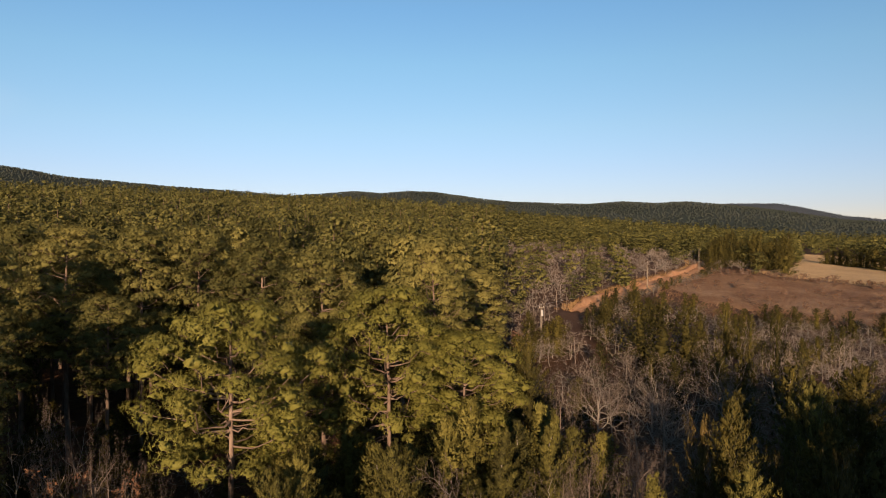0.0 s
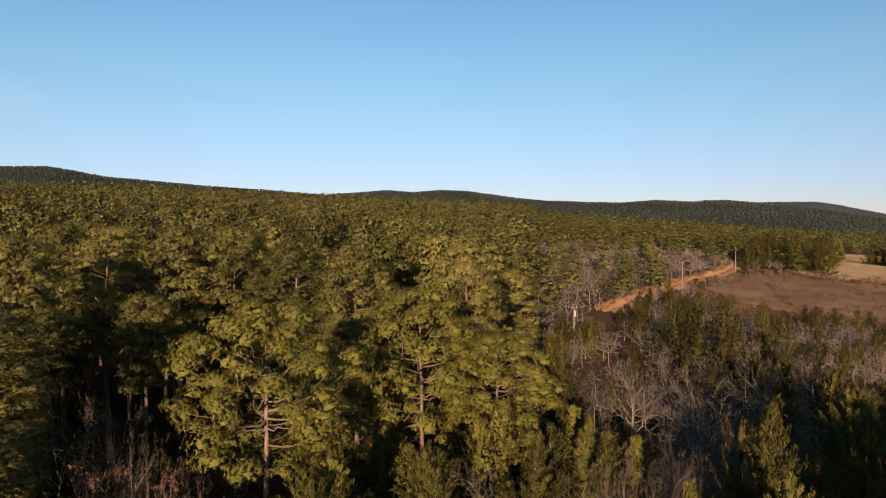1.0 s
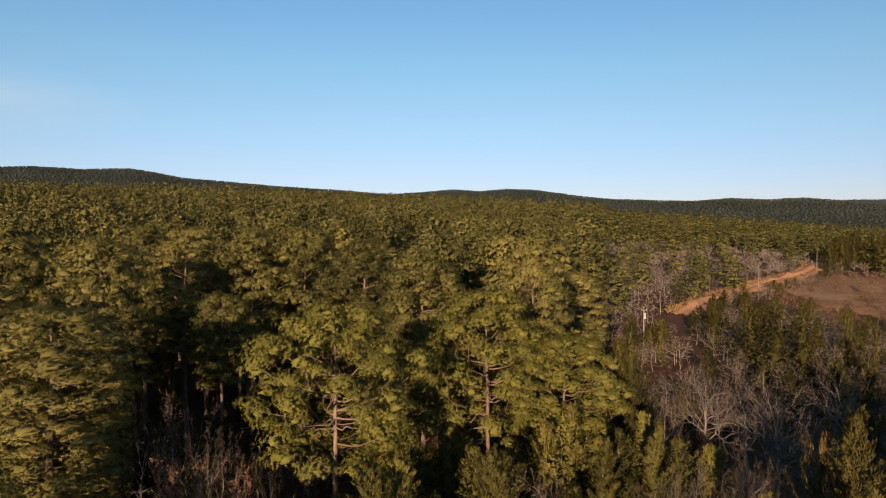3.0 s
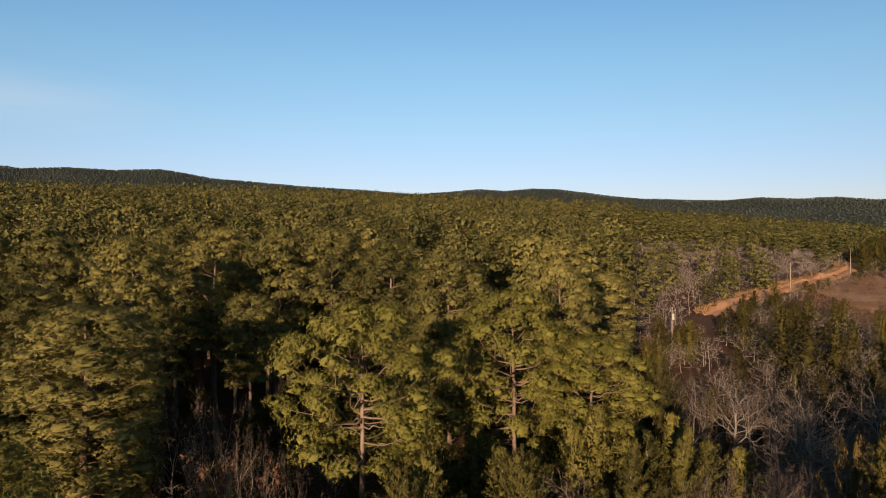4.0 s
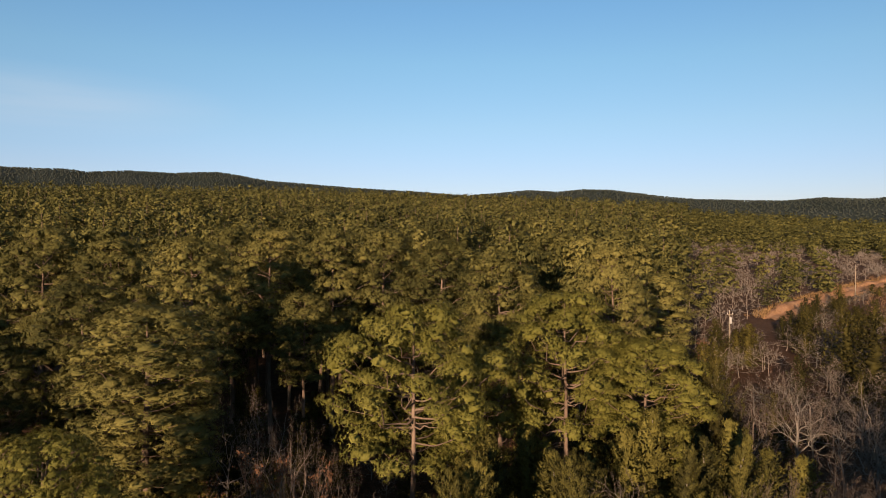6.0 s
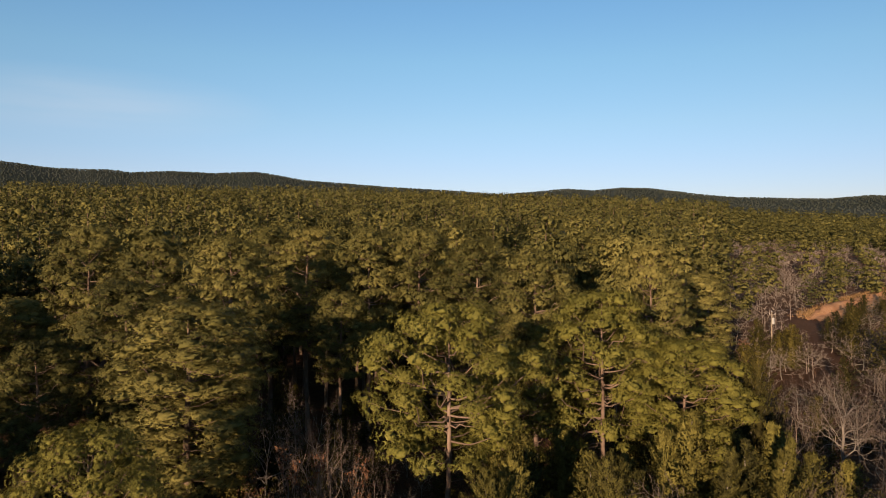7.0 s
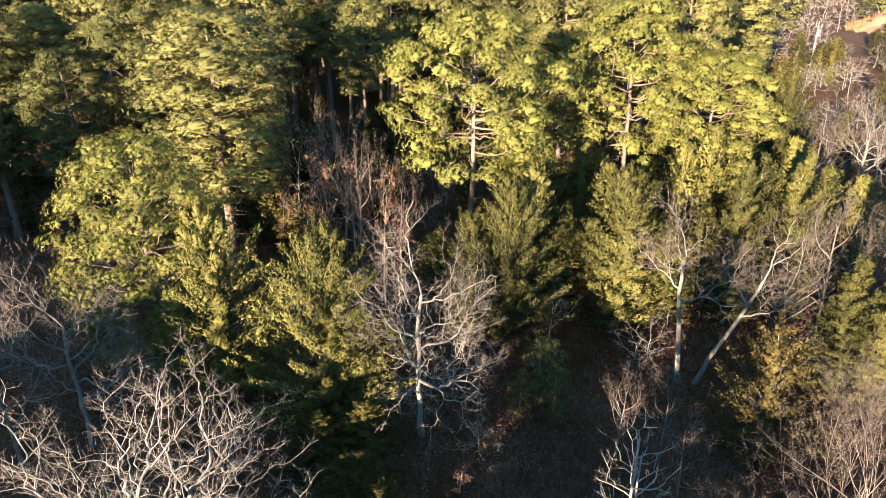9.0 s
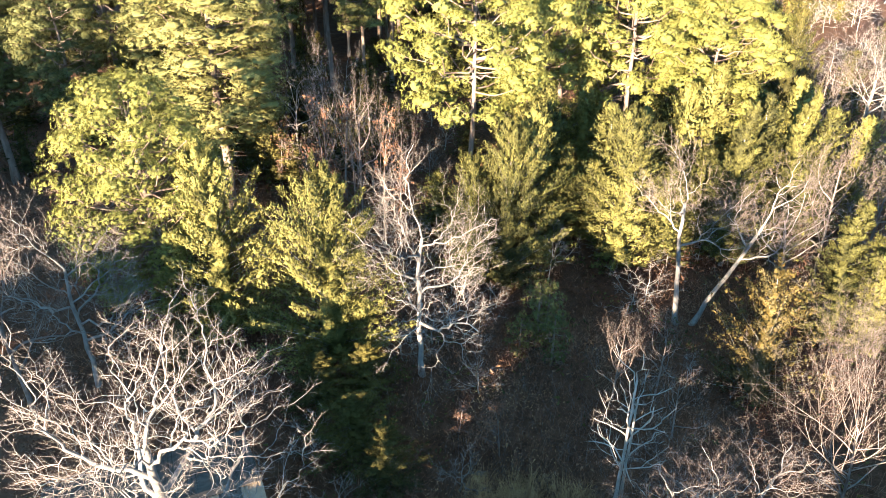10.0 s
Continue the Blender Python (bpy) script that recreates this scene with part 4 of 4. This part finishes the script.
# a lone pine at the field's edge and a dark hedge on its far side
again(cedar_models[0], 26.2, 346, 30, 1.9, 1.4)
for i in range(16):
    again(cedar_models[i % 2], 28.8 + i * .42, 486 - i * 5.5 + (i * 7) % 9, i * 37, 1.9, .75 + .1 * (i % 4))
for i in range(15):
    again(cedar_models[i % 2], 21.0 + i * .38, 356 + (i * 29) % 52, i * 77, 1.8, 1.2 + .12 * (i % 5))
# small rusty bushes along the field's near side
bush = bare_tree("small bush with a few rusty dead leaves at the field's edge", bare_arrays(141, 3.0, 1.5, .1, 8, (5, 3), .2, .3, fine=False, twig=.03, leader=.5), M_TWIG, M_TWIG, "rusty_bush", "bush")
g = np.random.default_rng(142)
c = g.normal(size=(12, 3)) * np.array([.6, .6, .45]) + np.array([0, 0, 1.7])
tagged(part("crown", leaves(g, c, np.full((12, 3), .4), 5, .45, .3), M_RUST, bush, "withered rusty leaves"), kind="stuff")
put(bush, 24.6, 347)
for i in range(34):
    g = np.random.default_rng(150 + i)
    again(bush, 22 + i * .36 + g.uniform(-.2, .2), 334 - i * .35 + g.uniform(-7, 5), i * 70, g.uniform(.8, 1.5), g.uniform(.7, 1.5))
for i in range(90):
    g = np.random.default_rng(1500 + i)
    az = g.uniform(19, 37)
    again(bush, az, g.uniform(225, 330) if az > 22 else g.uniform(260, 320), i * 70, g.uniform(.6, 1.3), g.uniform(.4, .9))
# bushes and young trees on the near side of the road
for i in range(70):
    g = np.random.default_rng(1700 + i)
    q = 2 + 7.0 * i / 70
    a, r = (np.interp(q, range(len(ROAD)), [p[k] for p in ROAD]) for k in (0, 1))
    x, y = polar(a, r)
    x, y = x + g.uniform(4, 9), y - g.uniform(1, 5)
    tall = g.uniform(1.4, 3.4) * (2.2 if i < 26 else 1.5)
    if g.random() < .4:
        again(cedar_models[i % 2], math.degrees(math.atan2(x, y)), math.hypot(x, y), i * 50, g.uniform(.5, .9), tall / 11)
    else:
        again(bare_models[i % 3], math.degrees(math.atan2(x, y)), math.hypot(x, y), i * 50, g.uniform(.5, .8), tall * 1.3 / 10)
for i, (az, r, tall) in enumerate([(7.2, 131, 7), (7.7, 126, 7.5), (8.2, 129, 6.5), (8.7, 133, 6.5), (9.2, 130, 6), (6.9, 137, 8), (9.6, 137, 6), (8.0, 122, 7)]):
    if i % 3:
        again(bare_models[i % 3], az, r, i * 80, .8, tall / 10)
    else:
        again(cedar_models[i % 2], az, r, i * 80, 1.1, tall / 11)
# young growth filling in under the tall pines
for i, (az, r, s, tall) in enumerate([(-12.8, 55, .9, .8), (-9.5, 52, .8, .65), (-7.2, 57, 1.0, .9), (-2.2, 53, .9, .85), (.8, 55, 1.0, 1.0), (2.6, 57, 1.1, 1.1),
                                      (3.0, 50, .9, .7), (6.5, 56, 1.0, .95), (8.6, 60, 1.0, 1.0), (11.2, 57, 1.0, .9), (-6.0, 48, .8, .6), (-14.2, 46, .8, .55),
                                      (-19.6, 47, .8, .5), (.2, 68, 1.1, 1.2), (5.0, 64, 1.1, 1.1), (13.5, 60, 1.0, .8), (-1.5, 75, 1.1, 1.3), (-6.5, 68, 1.1, 1.2), (-10.6, 49, 1.2, 1.05), (-5.0, 51, 1.0, .9), (-12.2, 50, .9, .75), (.6, 46, .9, .7)]):
    again(bright_cedar, az, r, i * 61, s * 1.15, tall)

# low growth between the clearing, the road and the near trees, and under the pines
g, X, Y = scatter(111, 50, 205, 6, 37, 6.4)
for x, y in zip(X, Y):
    az, r = math.degrees(math.atan2(x, y)), math.hypot(x, y)
    cap = height_cap(az, r)
    if cap < 2 or (az < 12 and r > 132):
        continue
    if g.random() < .3:
        again(cedar_models[g.integers(2)], az, r, g.uniform(0, 360), g.uniform(.7, 1.1), min(cap / 11, g.uniform(.4, .8)))
    else:
        again(bare_models[g.integers(3)], az, r, g.uniform(0, 360), g.uniform(.9, 1.25), min(cap / 10, g.uniform(.6, 1.0)))
g, X, Y = scatter(121, 58, 95, -54, 6, 8.5)
for x, y in zip(X, Y):
    again(cedar_models[g.integers(2)], math.degrees(math.atan2(x, y)), math.hypot(x, y), g.uniform(0, 360), g.uniform(.6, 1.1), g.uniform(.25, .6))

# shrubs and saplings standing in the light between the near trees
g = np.random.default_rng(1900)
for i in range(70):
    az, r = g.uniform(-46, 8), g.uniform(38, 72)
    again(bare_models[i % 3], az, r, g.uniform(0, 360), g.uniform(.4, .75), g.uniform(.4, .75))
for az, r, s, tall in [(-31, 58, .8, .95), (-29, 65, .8, 1.0), (-33.3, 66, .9, 1.05), (-27, 60, .7, .8), (-30.3, 72, .9, 1.1)]:
    again(bare_models[int(r) % 3], az, r, r * 9, s, tall)
for i in range(18):
    again(cedar_models[i % 2], g.uniform(-38, -24), g.uniform(54, 78), g.uniform(0, 360), g.uniform(.8, 1.1), g.uniform(.35, .75))
# the wood behind the viewpoint, unseen; heights stepped along x to shade the foreground
shade_pine = pine_tree(LABELS[1], pine_arrays(131, 20, .2, 4.6, .8, 1.7, 8, .9, 4, .6, False, .7))
put(shade_pine, 190, 30)
for i in range(81):
    g = np.random.default_rng(700 + i)
    x, y = -68 + (i % 27) * 4.6 + g.uniform(-2, 2), -15 - (i // 27) * 7 - g.uniform(0, 5)
    again(shade_pine, math.degrees(math.atan2(x, y)), math.hypot(x, y), i * 70, 1.1, (g.uniform(1.1, 1.25) if x < -46 else g.uniform(.7, .78) if x < -28 else g.uniform(.6, .66) if x < -22.5 else g.uniform(.45, .5) if x < -13.5 else g.uniform(.66, .74) if x < -10.5 else g.uniform(.53, .59) if x < 3 else g.uniform(.54, .62) if x < 9 else g.uniform(.96, 1.06) if x < 13 else g.uniform(1.14, 1.26)) + .03 * (i // 27))

# unseen pines added on the right to shade the near trees there
for i in range(24):
    g = np.random.default_rng(860 + i)
    az, r = g.uniform(54, 105), g.uniform(18, 60)
    again(shade_pine, az, r, i * 50, 1.1, g.uniform(.7, .9))
# unseen pines added beside the view, to darken the wood at its left
for i in range(64):
    g = np.random.default_rng(780 + i)
    az, r = -60 - g.uniform(0, 55), g.uniform(60, 130)
    again(shade_pine, az, r, i * 50, g.uniform(.9, 1.2), g.uniform(.75, 1.0) * (.6 if az < -80 else 1))

# ---------------------------------------------------------------- utility line
def utility_pole(label, h, transformer):
    p = tagged(new("utility_pole"), label, "utility pole", "poles along the road")
    part("pole", tube([(0, 0, -.5), (0, 0, h * .5), (0, 0, h), (0, 0, h + .01)], [.13, .115, .09, .001], 10), M_POLE, p, smooth=True)
    if transformer:
        bm = bmesh.new()
        bmesh.ops.create_cube(bm, size=1, matrix=Matrix.Translation((0, -.16, h - .5)) @ Matrix.Diagonal((1.1, .09, .11, 1)))
        part_bm("crossarm", bm, M_POLE, p)
    for dx in (-.5, 0, .5) if transformer else (0,):
        z = h - .42 if dx else h
        part("insulator", tube([(dx, -.16 if dx else 0, z - .02), (dx, -.16 if dx else 0, z + .1), (dx, -.16 if dx else 0, z + .22), (dx, -.16 if dx else 0, z + .23)], [.05, .09, .05, .001], 8), M_STEEL, p, "pale porcelain insulator")
    if transformer:
        part("transformer", tube([(0, -.45, h - 2.2), (0, -.45, h - 2.19), (0, -.45, h - 1.1), (0, -.45, h - 1.0), (0, -.45, h - .99)], [.01, .23, .23, .16, .01], 14), M_STEEL, p, "pale grey steel transformer can", True)
    return p


poles = [(8.2, 140, 8.3), (16.4, 258, 9.6), (20.2, 325, 12.0)]
tops = []
for i, (az, r, h) in enumerate(poles):
    put(utility_pole("weathered wooden utility pole with a crossarm and transformer" if i == 0 else "tall pale wooden utility pole by the clay road", h, i == 0), az, r, -az + 30)
    x, y = polar(az, r)
    tops.append(np.array([x, y, float(ground_z(x, y)) + h]))
tops.insert(0, np.array([*polar(-24, 66), 7.5]))
for a, b in zip(tops[:-1], tops[1:]):
    t = np.linspace(0, 1, 17)[:, None]
    w = a + (b - a) * t
    w[:, 2] -= (4 * t * (1 - t))[:, 0] * np.linalg.norm(b - a) * .02
    wire = new("power_line", mesh_of("power_line", *tube(w, np.full(17, .018), 4), M_WIRE))
    tagged(wire, "thin sagging overhead power line between the poles", "cable", "wires of the utility line")

# ---------------------------------------------------------------- shed under the wide oak
def shed():
    """Gable shed: local x along the ridge, y away from it; far slope is y > 0."""
    s = tagged(new("shed"), "small old shed with a weathered sheet-metal gable roof", "shed")
    L, D, ridge, eave = 8.0, 5.0, 4.6, 2.7
    slope = math.atan2(ridge - eave, D)
    run = D / math.cos(slope)
    near = 2.0
    for side in (1, -1):
        run = D / math.cos(slope) if side > 0 else near / math.cos(slope)
        for i in range(10):
            bm = bmesh.new()
            w = L / 10
            prof = [(-w / 2, 0), (-w * .42, .035), (-w * .36, .035), (-w * .3, 0), (w * .3, 0), (w * .36, .035), (w * .42, .035), (w / 2, 0)]
            rows = []
            for yy in (0, run):
                rows.append([bm.verts.new((px, yy, pz)) for px, pz in prof] + [bm.verts.new((px, yy, pz - .012)) for px, pz in reversed(prof)])
            n = len(rows[0])
            for k in range(n):
                bm.faces.new((rows[0][k], rows[0][(k + 1) % n], rows[1][(k + 1) % n], rows[1][k]))
            m = Matrix.Translation((w * (i + .5), 0, ridge + .03 + .004 * (i % 2))) @ Matrix.Rotation(0 if side > 0 else math.pi, 4, 'Z') @ Matrix.Rotation(-slope, 4, 'X')
            bm.transform(m)
            bmesh.ops.recalc_face_normals(bm, faces=bm.faces)
            # near slope takes the tan board colour, except its darker second sheet
            part_bm("roof_sheet", bm, M_ROOF if side > 0 or i == 1 else M_BOARD, s, "" if side > 0 or i == 1 else "tan sheet of the near roof slope")
    bm = bmesh.new()
    bmesh.ops.create_cube(bm, size=1, matrix=Matrix.Translation((L / 2, 0, ridge + .075)) @ Matrix.Diagonal((L, .3, .05, 1)))
    part_bm("ridge_cap", bm, M_ROOF, s)
    for y in (-near + .3, D - .45):
        eave = ridge - abs(y) * 1.9 / D - .05
        for i in range(26):
            bm = bmesh.new()
            bmesh.ops.create_cube(bm, size=1, matrix=Matrix.Translation((.4 + (L - .8) * (i + .5) / 26, y, (eave - .1) / 2)) @ Matrix.Diagonal(((L - .8) / 26 - .012, .03, eave + .1, 1)))
            part_bm("wall_board", bm, M_BOARD, s)
    for x in (.4, L - .4):
        for i in range(28):
            y = -near + .3 + (D + near - .75) * (i + .5) / 28
            h = ridge - abs(y) * 1.9 / D - .06
            bm = bmesh.new()
            bmesh.ops.create_cube(bm, size=1, matrix=Matrix.Translation((x, y, h / 2)) @ Matrix.Diagonal((.03, (D + near - .75) / 28 - .012, h, 1)))
            part_bm("wall_board", bm, M_BOARD, s)
    return s


hut = shed()
hut.matrix_basis = pose(-12.6, 15.64, -.05, 0, 0, math.degrees(math.atan2(-.69, -.72))) @ Matrix.Diagonal((1, -1, 1, 1))


# ---------------------------------------------------------------- undergrowth
def brush(seed, r1, r2, a1, a2, n, lo, hi, mat, name, label, stems=9, width=.012, splay=.6, along=None):
    g = np.random.default_rng(seed)
    a, r = np.radians(g.uniform(a1, a2, n)), np.sqrt(g.uniform(r1 * r1, r2 * r2, n))
    X, Y = r * np.sin(a), r * np.cos(a)
    if along is not None:
        q = g.uniform(0, len(along) - 1, n)
        X, Y = (np.interp(q, np.arange(len(along)), along[:, j]) for j in (0, 1))
        d = np.where(g.random(n) < .8, g.uniform(3.2, 8.0, n), g.uniform(-6, -2, n))
        X, Y = X - d * .9, Y + d * .45
    local = ((X + 12.6) * -.72 + (Y - 15.64) * -.69, (X + 12.6) * .69 + (Y - 15.64) * -.72)
    ok = (clear_of(X, Y, 4) | (r1 > 200)) & ~((local[0] > -.3) & (local[0] < 8.3) & (np.abs(local[1]) < 5.3))
    X, Y = X[ok], Y[ok]
    B = np.stack([X, Y, ground_z(X, Y) - .05], 1)
    h = g.uniform(lo, hi, len(X))
    P = np.repeat(B, stems, 0) + g.normal(size=(len(B) * stems, 3)) * np.array([.12, .12, 0])
    d = g.normal(size=(len(P), 3)) * np.array([splay, splay, .15]) + np.array([0, 0, 1])
    Q = P + unit(d) * (np.repeat(h, stems) * g.uniform(.5, 1.1, len(P)))[:, None]
    pieces = [spikes(P, Q, width)]
    m = P + (Q - P) * g.uniform(.35, .8, (len(P), 1))
    e = m + unit(d + g.normal(size=d.shape) * .8) * (np.repeat(h, stems) * .35)[:, None]
    pieces.append(spikes(m, e, width * .7))
    tagged(new(name, mesh_of(name, *merge(pieces), mat)), label, "undergrowth", kind="stuff")


brush(801, 14, 70, -58, 36, 3000, .6, 2.6, M_BRUSH, "underbrush", "tangled brown leafless underbrush on the woodland floor", 6)
brush(802, 70, 130, -56, 36, 700, .8, 2.6, M_BRUSH, "underbrush", "tangled brown leafless underbrush between the trees", 6, .02)
brush(803, 18, 23, -16, -2, 150, .9, 1.8, M_GRASS, "grass_tussocks", "tall tussocks of dead tawny grass", 26, .012, .35)

brush(806, 16, 44, -36, 16, 2600, .5, 1.9, M_BRUSH, "underbrush", "dense tangle of thin brown stems on the shaded floor", 7, .008, .75)
brush(807, 18, 34, -30, 8, 520, .8, 2.3, M_TWIG, "dead_stems", "pale dead stems standing in the shade", 4, .008, .4)


def weeds(seed, r1, r2, a1, a2, n, spread, size, mat, name, label):
    """Low leafy tangle on the ground."""
    g = np.random.default_rng(seed)
    a, r = np.radians(g.uniform(a1, a2, n)), np.sqrt(g.uniform(r1 * r1, r2 * r2, n))
    X, Y = r * np.sin(a), r * np.cos(a)
    local = ((X + 12.6) * -.72 + (Y - 15.64) * -.69, (X + 12.6) * .69 + (Y - 15.64) * -.72)
    ok = ~((local[0] > -.6) & (local[0] < 8.6) & (np.abs(local[1]) < 5.6))
    X, Y = X[ok], Y[ok]
    C = np.stack([X, Y, ground_z(X, Y) + spread * .5], 1)
    rad = spread * g.uniform(.5, 1.3, (len(C), 1)) * np.array([[1.3, 1.3, .8]])
    tagged(new(name, mesh_of(name, *leaves(g, C, rad, 14, size, size * .5), mat)), label, "undergrowth", kind="stuff")


weeds(811, 15, 75, -58, 36, 4200, .7, .22, M_BRUSH, "withered_weeds", "withered brown weeds and fallen leaves on the floor")
weeds(812, 18, 60, -50, 30, 260, .8, .3, M_CEDAR, "evergreen_seedlings", "scattered green seedlings among the brush")
brush(805, 201, 335, 11, 20.5, 1300, .8, 2.2, M_GRASS, "roadside_grass", "tawny dead grass along the clay bank", 5, .05, .5, np.array([polar(a, r) for a, r in ROAD[3:]]))
brush(804, 205, 345, 17, 40, 8000, .6, 2.0, M_SCRUB, "clearing_weeds", "dense reddish dead weeds standing in the clearing", 3, .05)
weeds(813, 20, 30, -24, -7, 130, .8, .1, M_GRASS, "seed_heads", "pale dry seed heads on dead weeds")
for i in range(46):
    g = np.random.default_rng(900 + i)
    az, r = g.uniform(-54, 34), g.uniform(20, 60)
    if not (az < -34 and r < 32):
        again(bare_models[i % 3], az, r, g.uniform(0, 360), g.uniform(.35, .65), g.uniform(.25, .5))
